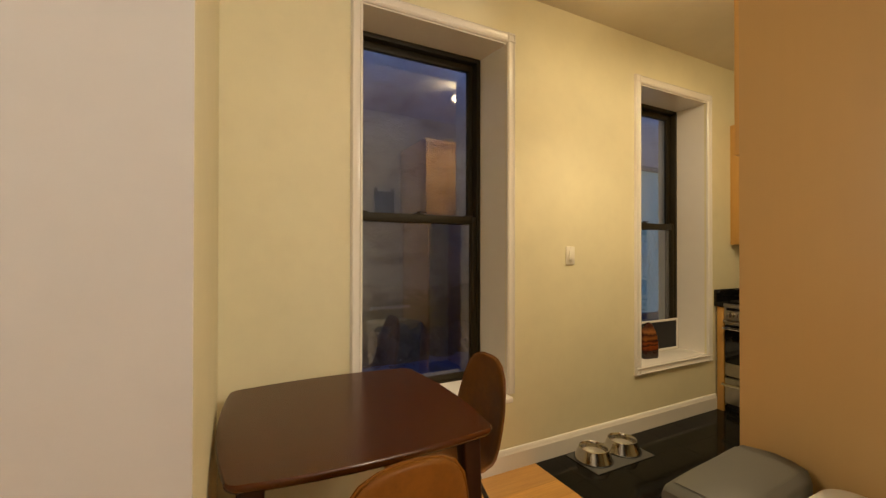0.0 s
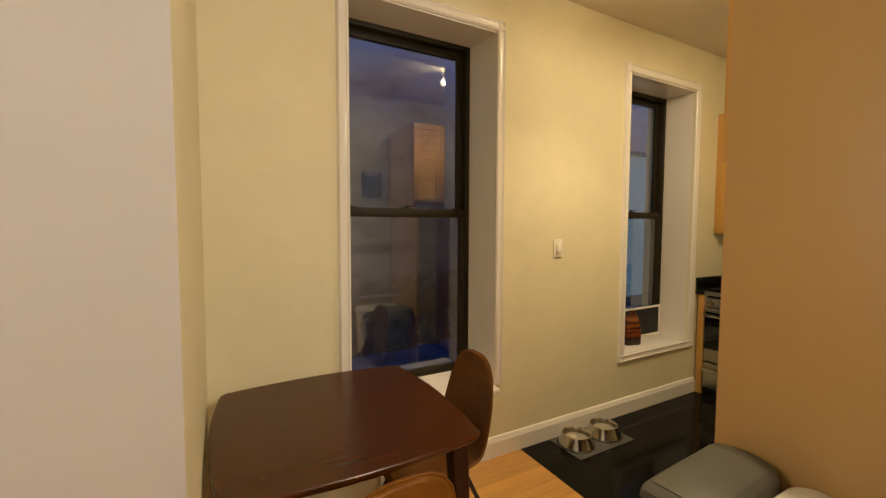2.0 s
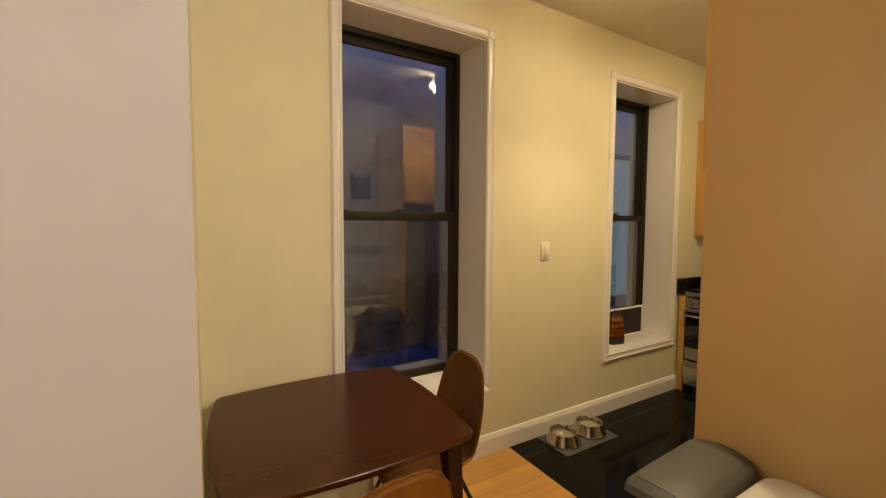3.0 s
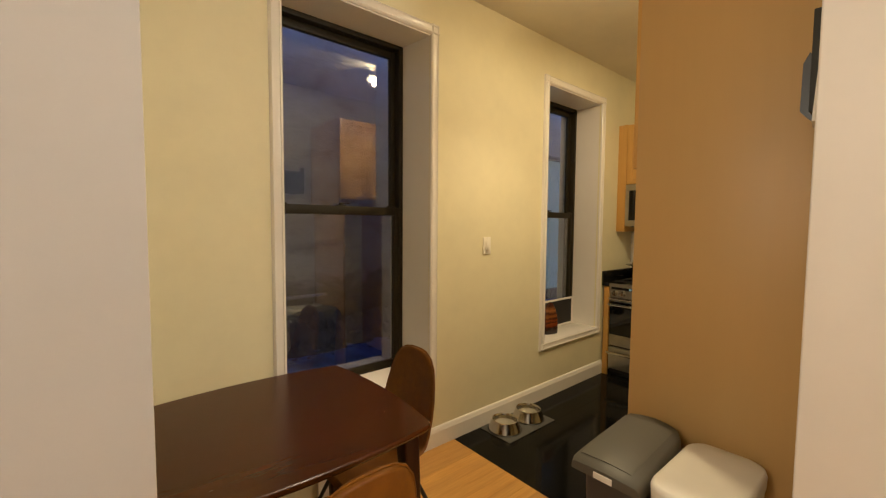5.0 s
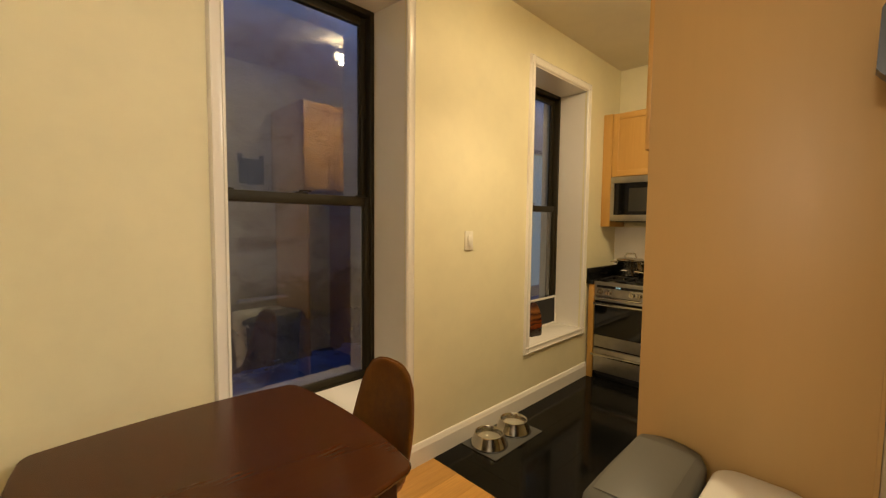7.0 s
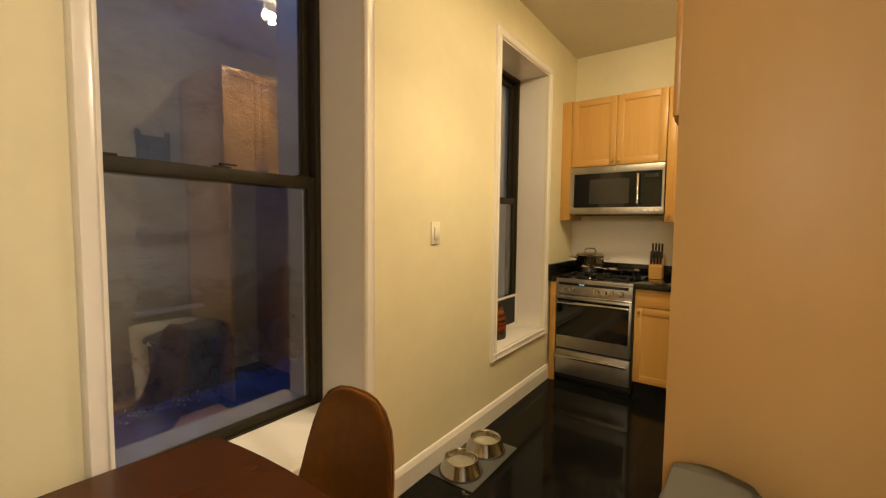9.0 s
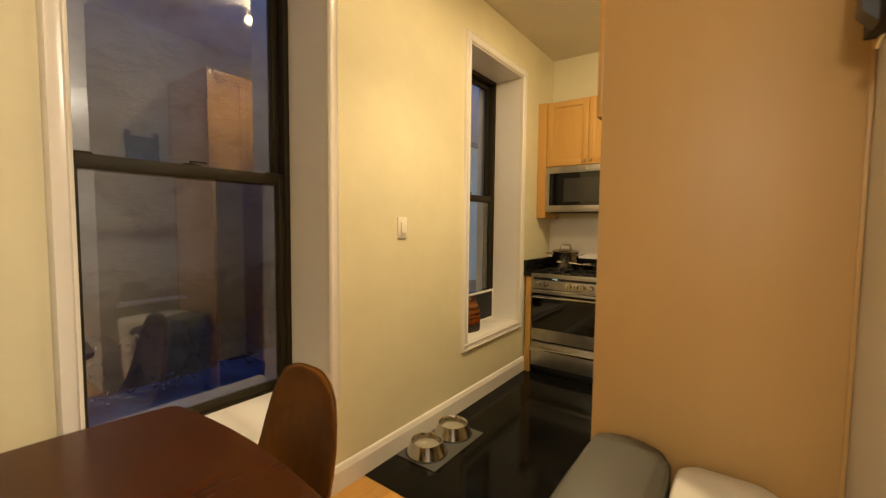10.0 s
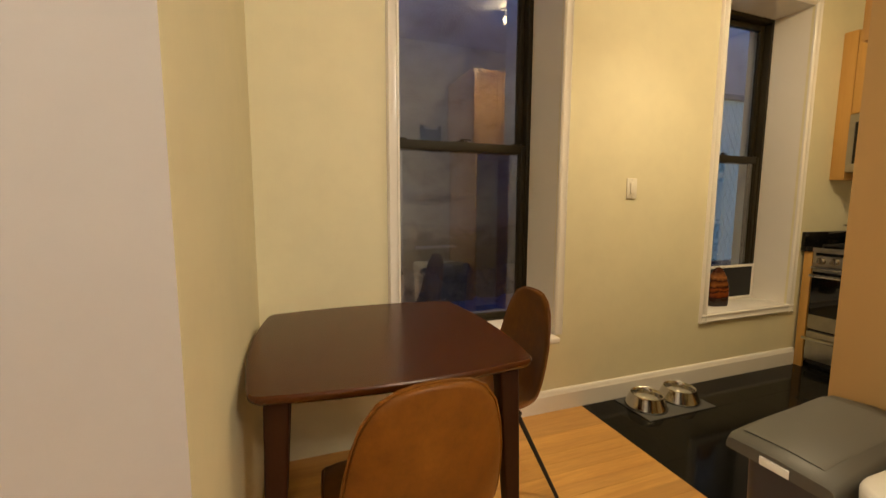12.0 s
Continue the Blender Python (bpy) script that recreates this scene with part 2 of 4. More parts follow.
def m_stained(name, light, dark, dark_foot=None):
    """Old render with cloudy stains, patched mortar; a pair of heights sets where the darker foot unevenly thins out.
    """
    m, nt, b = shader(name, 0.9)
    v = coords(nt, (0.7, 0.7, 1.1))
    big, mid, fine = tex(nt, v, 1.6, 6, 0.6, 0.3), tex(nt, v, 6, 7, 0.7, 0.4), tex(nt, v, 60, 3)
    half = tuple(0.55 * p + 0.45 * q for p, q in zip(light, dark))
    col = ramp(nt, big, [(0.34, half), (0.52, light)])

    def times(a, factor):
        mix = nt.nodes.new("ShaderNodeMix")
        mix.data_type, mix.blend_type = "RGBA", "MULTIPLY"
        mix.inputs[0].default_value = 1.0
        nt.links.new(a, mix.inputs[6])
        nt.links.new(factor, mix.inputs[7])
        return mix.outputs[2]

    col = times(col, ramp(nt, mid, [(0.32, (0.60, 0.59, 0.58)), (0.43, (0.88, 0.87, 0.86)), (0.6, (1, 1, 1))]))
    if dark_foot:
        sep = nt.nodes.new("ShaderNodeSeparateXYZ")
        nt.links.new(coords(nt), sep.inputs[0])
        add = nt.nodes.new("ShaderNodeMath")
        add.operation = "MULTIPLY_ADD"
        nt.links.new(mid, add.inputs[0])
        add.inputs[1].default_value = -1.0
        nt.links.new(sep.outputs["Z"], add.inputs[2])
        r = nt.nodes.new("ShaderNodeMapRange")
        r.inputs["From Min"].default_value, r.inputs["From Max"].default_value = dark_foot[0] - 0.5, dark_foot[1] - 0.5
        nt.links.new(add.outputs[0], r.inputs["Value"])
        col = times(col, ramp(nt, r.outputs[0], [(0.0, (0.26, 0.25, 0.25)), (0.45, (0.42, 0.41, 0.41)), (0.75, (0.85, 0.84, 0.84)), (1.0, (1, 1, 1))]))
    nt.links.new(col, b.inputs["Base Color"])
    first = bump(nt, b, fine, 0.4, 0.004)
    bump(nt, b, mid, 0.6, 0.03, first)
    return m


M_GRANITE, M_TILE, M_LEATHER = m_granite(), m_tile(), m_leather()
M_GLASS = m_glass("double_glazing", 0.17, (0.90, 0.95, 1.0))
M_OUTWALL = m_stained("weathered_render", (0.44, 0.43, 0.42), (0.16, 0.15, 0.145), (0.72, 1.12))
M_EARTH = m_stained("earth_and_mortar", (0.105, 0.10, 0.097), (0.025, 0.024, 0.024))
# The dusk sky's blue light is put into the ground's own colour.
M_YARD = plain("dusk_tinted_ground", (0.085, 0.15, 0.42), 0.4, 0, 0.75, 30, 0.6)


# ---- mesh helpers ----
def box(bm, x0, y0, z0, x1, y1, z1, bevel=0.0, segs=2):
    made = bmesh.ops.create_cube(bm, size=1.0)["verts"]
    for v in made:
        v.co = Vector(((x0 + x1) / 2 + v.co.x * (x1 - x0), (y0 + y1) / 2 + v.co.y * (y1 - y0), (z0 + z1) / 2 + v.co.z * (z1 - z0)))
    if bevel:
        edges = list({e for v in made for e in v.link_edges})
        bmesh.ops.bevel(bm, geom=edges, offset=bevel, segments=segs, profile=0.5, affect="EDGES")
    return bm


def boxed(*args, **kw):
    return box(bmesh.new(), *args, **kw)


def rod(bm, a, b, r0, r1=None, segs=16):
    a, b = Vector(a), Vector(b)
    d = b - a
    m = Matrix.Translation((a + b) / 2) @ d.to_track_quat("Z", "Y").to_matrix().to_4x4()
    bmesh.ops.create_cone(bm, cap_ends=True, segments=segs, radius1=r0, radius2=r0 if r1 is None else r1, depth=d.length, matrix=m)
    return bm


def lathe(profile, segs=40, at=(0, 0, 0)):
    """Turns a profile of (radius, height) about z."""
    bm = bmesh.new()
    rings = []
    for r, z in profile:
        if r < 1e-5:
            rings.append([bm.verts.new((at[0], at[1], at[2] + z))])
        else:
            rings.append([bm.verts.new((at[0] + r * math.cos(2 * math.pi * i / segs), at[1] + r * math.sin(2 * math.pi * i / segs), at[2] + z)) for i in range(segs)])
    for p, q in zip(rings, rings[1:]):
        for i in range(segs):
            j = (i + 1) % segs
            if len(p) == 1 and len(q) == 1:
                continue
            if len(p) == 1:
                bm.faces.new((p[0], q[j], q[i]))
            elif len(q) == 1:
                bm.faces.new((p[i], p[j], q[0]))
            else:
                bm.faces.new((p[i], p[j], q[j], q[i]))
    bmesh.ops.recalc_face_normals(bm, faces=bm.faces)
    return bm


def loft(rings, close=True):
    """Skins a list of equal closed rings, capped at both ends."""
    bm = bmesh.new()
    vs = [[bm.verts.new(p) for p in ring] for ring in rings]
    n = len(vs[0])
    for p, q in zip(vs, vs[1:]):
        for i in range(n):
            j = (i + 1) % n
            bm.faces.new((p[i], p[j], q[j], q[i]))
    if close:
        bm.faces.new(list(reversed(vs[0])))
        bm.faces.new(vs[-1])
    bmesh.ops.recalc_face_normals(bm, faces=bm.faces)
    return bm


def rounded(cx, cy, hx, hy, r, z, bow=0.0, steps=6, side=8):
    """A rounded rectangle in plan whose sides may bow outwards."""
    pts = []
    for k, (sx, sy) in enumerate(((1, 1), (-1, 1), (-1, -1), (1, -1))):
        for i in range(steps + 1):
            a = math.pi / 2 * (k + i / steps)
            pts.append(Vector((sx * (hx - r) + r * math.cos(a), sy * (hy - r) + r * math.sin(a))))
        nxt = ((-1, 1), (-1, -1), (1, -1), (1, 1))[k]
        a = math.pi / 2 * (k + 1)
        end = Vector((nxt[0] * (hx - r) + r * math.cos(a), nxt[1] * (hy - r) + r * math.sin(a)))
        start = pts[-1].copy()
        for i in range(1, side):
            pts.append(start.lerp(end, i / side))
    out = []
    for p in pts:
        x, y = p
        x2 = x * (1 + bow / hx * max(0, 1 - (y / hy) ** 2))
        y2 = y * (1 + bow / hy * max(0, 1 - (x / hx) ** 2))
        out.append((cx + x2, cy + y2, z))
    return out


def finish(ob, smooth=True, angle=40):
    if smooth:
        for p in ob.data.polygons:
            p.use_smooth = True
        try:
            ob.data.set_sharp_from_angle(angle=radians(angle))
        except AttributeError:
            pass
    return ob


def part(name, bm, material, parent=None, label="", smooth=True):
    me = bpy.data.meshes.new(name)
    bm.to_mesh(me)
    bm.free()
    me.materials.append(material)
    ob = new(name, me)
    finish(ob, smooth)
    if parent:
        ob.parent = parent
    if label:
        ob["label"] = label
    return ob


def thing(name, label, category, group="", at=(0, 0, 0), rz=0.0):
    ob = new(name)
    ob.empty_display_size = 0.1
    ob.matrix_world = pose(*at, 0, 0, rz)
    return tagged(ob, label, category, group)


def structure(name, bm, material, label="", smooth=False):
    ob = part(name, bm, material, None, label, smooth)
    return tagged(ob, label or name.replace("_", " "), "", "", "structure")


def prism(points, z0, z1):
    """A plan polygon raised from z0 to z1."""
    bm = bmesh.new()
    lo = [bm.verts.new((x, y, z0)) for x, y in points]
    hi = [bm.verts.new((x, y, z1)) for x, y in points]
    n = len(points)
    for i in range(n):
        j = (i + 1) % n
        bm.faces.new((lo[i], lo[j], hi[j], hi[i]))
    bm.faces.new(list(reversed(lo)))
    bm.faces.new(hi)
    bmesh.ops.recalc_face_normals(bm, faces=bm.faces)
    return bm


# ---- plan ----
WALL_Y, OUT_Y, CEIL, FAR_X = 1.82, 2.26, 2.97, 4.59
W1 = dict(x0=0.897, x1=1.805, z0=0.468, z1=2.638)
W2 = dict(x0=3.040, x1=3.885, z0=0.480, z1=2.618)


def seam_x(y):
    """Where the oak boards end and the black tiles begin."""
    return 1.985 + 0.02 * y


# ---- structure ----
bm = bmesh.new()
box(bm, -1.9, WALL_Y, 0, W1["x0"], OUT_Y, CEIL)
box(bm, W1["x1"], WALL_Y, 0, W2["x0"], OUT_Y, CEIL)
box(bm, W2["x1"], WALL_Y, 0, FAR_X + 0.15, OUT_Y, CEIL)
for w in (W1, W2):
    box(bm, w["x0"], WALL_Y, 0, w["x1"], OUT_Y, w["z0"] - 0.035)
    box(bm, w["x0"], WALL_Y, w["z1"], w["x1"], OUT_Y, CEIL)
structure("wall_window_side", bm, M_WALL, "cream painted plaster wall with two deep windows")
structure("wall_left", prism([(0.2477, 0.5384), (0.248, 0.5390), (0.246, 1.82), (0.05, 1.82), (0.05, 0.5605), (0.2477, 0.5605)], 0, CEIL), M_WALL, "cream painted wall beside the table")
structure("wall_pier", boxed(-1.75, 0.538, 0, 0.2476, 0.560, CEIL), M_PIER, "painted wall end, coloured darker for its weaker light")
structure("wall_right", boxed(1.5245, -2.45, 0, 2.19, -0.029, CEIL, bevel=0.004), M_STUB, "pale painted wall beside the tall cabinet")
structure("wall_kitchen_back", boxed(2.19, -0.20, 0, FAR_X + 0.15, -0.05, CEIL), M_WALL, "cream painted kitchen wall")
structure("wall_kitchen_end", boxed(FAR_X, -0.05, 0, FAR_X + 0.15, WALL_Y, CEIL), M_WALL, "cream painted wall behind the range")
structure("backsplash", boxed(FAR_X - 0.004, -0.05, 1.021, FAR_X + 0.004, WALL_Y, 1.405), M_TRIM, "white painted splashback behind the range")
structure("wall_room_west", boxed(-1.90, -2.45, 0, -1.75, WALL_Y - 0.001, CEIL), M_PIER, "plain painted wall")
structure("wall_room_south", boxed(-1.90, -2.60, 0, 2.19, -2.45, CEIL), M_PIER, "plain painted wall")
structure("ceiling", boxed(-1.9, -2.6, CEIL, FAR_X + 0.15, OUT_Y, CEIL + 0.15), M_CEIL, "off-white painted ceiling")
M_SUB = plain("dark_joint", (0.02, 0.014, 0.009), 0.8)
floor = structure("floor", boxed(-1.9, -2.6, -0.12, FAR_X + 0.15, OUT_Y, -0.014), M_SUB, "oak strip floor meeting black tiles")


def moulding(bm, a, b, inward, depth_profile, proud_axis=(0, -1, 0)):
    """A straight run of moulding from a to b; the profile gives (across, proud) pairs."""
    a, b, u, n = Vector(a), Vector(b), Vector(inward), Vector(proud_axis)
    rings = [[p + u * s + n * d for s, d in depth_profile] for p in (a, b)]
    part_bm = loft(rings)
    me = bpy.data.meshes.new("t")
    part_bm.to_mesh(me)
    part_bm.free()
    bm.from_mesh(me)
    bpy.data.meshes.remove(me)


# skirting board
bm = bmesh.new()
prof = [(0, 0), (0, 0.019), (0.098, 0.019), (0.108, 0.015), (0.118, 0.012), (0.127, 0.007), (0.13, 0)]
moulding(bm, (1.05, WALL_Y, 0), (4.005, WALL_Y, 0), (0, 0, 1), prof)
structure("baseboard", bm, M_TRIM, "glossy white skirting board")

CASING = [(0, 0), (0, 0.012), (0.006, 0.019), (0.012, 0.021), (0.016, 0.017), (0.045, 0.015), (0.052, 0.020), (0.059, 0.014), (0.062, 0)]


def window(name, w, frame_in_left, frame_in, stool):
    """Sash window in a deep white reveal: casing, linings, two bronze sashes and their panes."""
    x0, x1, z0, z1 = w["x0"], w["x1"], w["z0"], w["z1"]
    root = new(name)
    tagged(root, "tall dark-framed sash window in a deep white reveal", "", "", "structure")
    bm = bmesh.new()
    e = 0.062
    low = z0 if stool else z0 - e
    moulding(bm, (x1, WALL_Y, low), (x1, WALL_Y, z1 + e), (1, 0, 0), CASING)
    moulding(bm, (x0, WALL_Y, low), (x0, WALL_Y, z1 + e), (-1, 0, 0), CASING)
    moulding(bm, (x0 - e + 0.002, WALL_Y - 0.0005, z1), (x1 + e - 0.002, WALL_Y - 0.0005, z1), (0, 0, 1), CASING)
    if not stool:
        moulding(bm, (x0 - e + 0.002, WALL_Y - 0.0005, z0), (x1 + e - 0.002, WALL_Y - 0.0005, z0), (0, 0, -1), CASING)
    part("casing", bm, M_TRIM, root, "glossy white moulded casing")
    fx0, fx1 = x0 + frame_in_left, x1 - frame_in
    bm = prism([(x1 + 0.001, WALL_Y - 0.004), (fx1, 2.070), (fx1, 2.140), (x1 + 0.001, 2.140)], z0, z1)
    part("jamb", bm, M_TRIM, root)
    bm = prism([(x0 - 0.001, WALL_Y - 0.004), (x0 - 0.001, 2.140), (fx0, 2.140), (fx0, 2.070)], z0, z1)
    part("jamb", bm, M_TRIM, root)
    part("head_lining", boxed(x0 + 0.001, WALL_Y - 0.003, z1 - 0.008, x1 - 0.001, 2.140, z1 + 0.01), M_TRIM, root)
    if stool:
        stool_part = part("window_sill", boxed(x0 - 0.06, 1.752, z0 - 0.034, x1 + 0.010, 2.140, z0, bevel=0.009, segs=3), M_TRIM, root, "white painted window stool")
        wedge = [[(x, 1.80, z0 - 0.003), (x, 2.074, z0 + 0.040), (x, 2.074, z0 - 0.003)] for x in (x0 + 0.002, x1 - 0.002)]
        part("sill_slope", loft(wedge), M_TRIM, stool_part)
    else:
        part("window_sill", boxed(x0, WALL_Y - 0.008, z0 - 0.03, x1, 2.140, z0, bevel=0.003), M_TRIM, root, "white painted window board")
    mid = 1.550 if stool else 1.566
    bot = z0 + 0.036 if stool else z0
    f = 0.05
    y0, y1 = 2.070, 2.170
    bm = bmesh.new()
    box(bm, fx0, y0, bot - 0.02, fx0 + 0.028, y1, z1, bevel=0.003)
    box(bm, fx1 - 0.028, y0, bot - 0.02, fx1, y1, z1, bevel=0.003)
    box(bm, fx0 + 0.028, y0, z1 - 0.035, fx1 - 0.028, y1, z1 - 0.001, bevel=0.003)
    box(bm, fx0 + 0.028, y0, z0, fx1 - 0.028, y1, bot + 0.012, bevel=0.003)
    part("window_frame", bm, M_FRAME, root)

    def sash(za, zb, ya, yb, rail_top, rail_bot):
        bm = bmesh.new()
        s = 0.034
        a, b = fx0 + 0.026, fx1 - 0.026
        box(bm, a, ya, za, a + s, yb, zb, bevel=0.004)
        box(bm, b - s, ya, za, b, yb, zb, bevel=0.004)
        box(bm, a + s, ya, zb - rail_top, b - s, yb, zb, bevel=0.004)
        box(bm, a + s, ya, za, b - s, yb, za + rail_bot, bevel=0.004)
        box(bm, a + s, ya + 0.008, za + rail_bot, a + s + 0.008, yb - 0.006, zb - rail_top)
        box(bm, b - s - 0.008, ya + 0.008, za + rail_bot, b - s, yb - 0.006, zb - rail_top)
        sa = part("sash", bm, M_FRAME, root, "dark bronze sash")
        yc = (ya + yb) / 2
        pane = part("pane", boxed(a + s - 0.004, yc - 0.003, za + rail_bot - 0.004, b - s + 0.004, yc + 0.003, zb - rail_top + 0.004), M_GLASS, sa, "clear glass pane", False)
        pane.visible_shadow = False
        return sa

    lower = sash(bot + 0.012, mid + 0.027, 2.078, 2.112, 0.052, 0.036)
    upper = sash(mid - 0.027, z1 - 0.036, 2.118, 2.152, 0.045, 0.045)
    bm = bmesh.new()
    cx = (fx0 + fx1) / 2
    box(bm, cx - 0.03, 2.082, mid + 0.027, cx + 0.03, 2.110, mid + 0.034, bevel=0.002)
    rod(bm, (cx, 2.096, mid + 0.033), (cx, 2.096, mid + 0.044), 0.011)
    box(bm, cx - 0.01, 2.088, mid + 0.040, cx + 0.055, 2.100, mid + 0.046, bevel=0.002)
    part("sash_lock", bm, M_FRAME, lower)
    for sx in (fx0 + 0.05, fx1 - 0.11):
        part("tilt_latch", boxed(sx, 2.082, mid + 0.027, sx + 0.06, 2.106, mid + 0.035, bevel=0.002), M_FRAME, lower)
    return root


win1 = window("window_1", W1, 0.0, 0.028, True)
win2 = window("window_2", W2, 0.012, 0.012, False)
# the pale slip of an insect screen in the second window
bm = bmesh.new()
box(bm, 3.075, 2.056, 0.481, 3.865, 2.070, 0.502, bevel=0.002)
box(bm, 3.075, 2.056, 0.735, 3.865, 2.070, 0.755, bevel=0.002)
box(bm, 3.845, 2.056, 0.502, 3.865, 2.070, 0.735, bevel=0.002)
box(bm, 3.075, 2.056, 0.502, 3.095, 2.070, 0.735, bevel=0.002)
screen = part("screen_frame", bm, M_TRIM, win2, "white insert screen frame")
mesh_bm = bmesh.new()
box(mesh_bm, 3.095, 2.062, 0.502, 3.845, 2.064, 0.735)
m_scr, nt_scr, b_scr = shader("dark_screen_mesh", 0.7, 0, (0.012, 0.012, 0.014))
part("screen_mesh", mesh_bm, m_scr, screen, "", False)

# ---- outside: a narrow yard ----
structure("backdrop_yard_wall", boxed(-3.0, 3.15, -0.6, 9.0, 3.4, 4.6), M_OUTWALL, "weathered grey rendered yard wall with stains, darker towards the foot")
structure("ground", boxed(-3.0, OUT_Y, -0.7, 9.0, 3.15, 0.455), M_YARD, "yard ground, tinted blue for the dusk sky's light")
rng = random.Random(4)


def bank(x, d):
    """Height of the earth bank over the yard at x, d metres out from the wall."""
    crest = 0.25 + 0.06 * noise.noise((x * 1.4, 0, 0)) + 0.05 * noise.noise((x * 5, 2, 0)) - 0.05 * (x - 1.4)
    reach = 0.37 + 0.07 * noise.noise((x * 2.1, 4, 0)) - 0.05 * (x - 1.4)
    f = max(0.0, 1 - d / max(0.2, reach))
    lumps = 0.075 * noise.noise((x * 7, d * 7, 1)) + 0.045 * noise.noise((x * 19, d * 19, 3)) + 0.012 * noise.noise((x * 50, d * 50, 5))
    return crest * f ** 1.3 + lumps * min(1.0, f * 4 + 0.05)


bm = bmesh.new()
NX, ND = 260, 26
grid = [[bm.verts.new((-0.6 + 5.0 * i / NX, 3.16 - 0.62 * j / ND, 0.45 + bank(-0.6 + 5.0 * i / NX, 0.62 * j / ND))) for j in range(ND + 1)] for i in range(NX + 1)]
for i in range(NX):
    for j in range(ND):
        bm.faces.new((grid[i][j], grid[i][j + 1], grid[i + 1][j + 1], grid[i + 1][j]))
tagged(part("earth_bank", bm, M_EARTH), "bank of dark earth and rubble heaped along the yard wall", "rubble", "", "stuff")
bm = bmesh.new()
for i in range(900):
    x, d = rng.uniform(-0.4, 4.2), rng.uniform(0.02, 0.46)
    r = rng.uniform(0.005, 0.016)
    m = Matrix.Translation((x, 3.16 - d, 0.452 + bank(x, d))) @ Euler((rng.random() * 6, rng.random() * 6, rng.random() * 6)).to_matrix().to_4x4() @ Matrix.Diagonal((r, r * rng.uniform(0.5, 1), r * rng.uniform(0.35, 0.8), 1))
    bmesh.ops.create_icosphere(bm, subdivisions=1, radius=1.0, matrix=m)
tagged(part("rubble", bm, M_EARTH), "loose dark rubble and grit on the earth bank", "rubble", "", "stuff")
bm = bmesh.new()
for i in range(520):
    x = rng.uniform(0.2, 3.6)
    d = 0.40 + rng.gauss(0, 0.045) + 0.03 * math.sin(x * 5) - 0.05 * (x - 1.4)
    r = rng.uniform(0.0015, 0.0055)
    m = Matrix.Translation((x, 3.16 - d, 0.454 + max(0.0, bank(x, d)))) @ Euler((rng.random() * 6, rng.random() * 6, rng.random() * 6)).to_matrix().to_4x4() @ Matrix.Diagonal((r * 2, r, r * 0.6, 1))
    bmesh.ops.create_icosphere(bm, subdivisions=1, radius=1.0, matrix=m)
tagged(part("debris", bm, plain("pale_grit", (0.42, 0.43, 0.46), 0.8)), "pale grit scattered along the blue ground's edge", "debris", "", "stuff")
led = thing("concrete_ledge", "short broken concrete ledge on the yard wall", "ledge")
part("slab", loft([[(1.34, 3.115, 0.842), (1.72, 3.125, 0.846), (1.72, 3.16, 0.842), (1.34, 3.16, 0.838)], [(1.36, 3.120, 0.856), (1.69, 3.130, 0.858), (1.70, 3.16, 0.872), (1.35, 3.16, 0.870)]]), plain("pale_concrete", (0.36, 0.35, 0.33), 0.9, 0, 0.4, 30, 0.6), led)

# neighbour's wired-glass light, faintly lit from within
nb = thing("neighbour_window", "pale wired-glass window faintly lit behind, in a dark frame", "window")
m_nb, nt, b = shader("wired_glass_glow", 0.3, 0, (0.26, 0.38, 0.37))
b.inputs["Emission Color"].default_value = (0.32, 0.52, 0.50, 1)
b.inputs["Emission Strength"].default_value = 0.20
nbg = part("glazing", boxed(4.55, 3.135, 0.59, 7.6, 3.146, 2.35), m_nb, nb, "frosted wired glass", False)
bm = bmesh.new()
for x in (4.5, 7.6):
    box(bm, x, 3.08, 0.46, x + 0.05, 3.149, 2.40)
box(bm, 4.55, 3.08, 0.46, 7.6, 3.149, 0.59)
box(bm, 4.55, 3.08, 2.35, 7.6, 3.149, 2.40)
part("frame", bm, M_DKGREY, nb, "dark painted frame")
bm = bmesh.new()
k = 0.085
for i in range(-22, 37):
    for sgn in (1, -1):
        xa = 4.55 + i * k
        za, zb = 0.59, 2.35
        xb = xa + sgn * (zb - za) * 0.55
        if sgn < 0:
            xa += 1.0
            xb += 1.0
        lo, hi = (xa, za), (xb, zb)
        ts = []
        if xb != xa:
            ts = sorted(((4.55 - xa) / (xb - xa), (7.6 - xa) / (xb - xa)))
        t0, t1 = max(0, ts[0]), min(1, ts[1])
        if t1 - t0 > 0.02:
            p = (xa + (xb - xa) * t0, 3.131, za + (zb - za) * t0)
            q = (xa + (xb - xa) * t1, 3.131, za + (zb - za) * t1)
            rod(bm, p, q, 0.0022, segs=5)
tagged(part("wire_mesh", bm, plain("dull_wire", (0.30, 0.40, 0.40), 0.6, 0.2), nb), kind="stuff")

# ---- tall cabinet beside the bins ----
tall = thing("tall_cabinet", "honey wood tall cabinet side with overhead doors, beside the bins", "cabinet")
part("side_panel", boxed(2.076, -0.027, 0, 2.098, 0.648, 2.53, bevel=0.0015), M_PANEL, tall, "plain honey veneer side panel")
part("carcass", boxed(2.098, -0.045, 1.72, 2.68, 0.630, 2.53), M_MAPLE, tall)
part("end_panel", boxed(2.68, -0.045, 0, 2.70, 0.644, 2.53), M_MAPLE, tall)
part("scribe_strip", boxed(2.069, -0.0275, 0, 2.0755, -0.017, 2.53, bevel=0.001), M_PANEL, tall, "narrow veneer scribe strip")


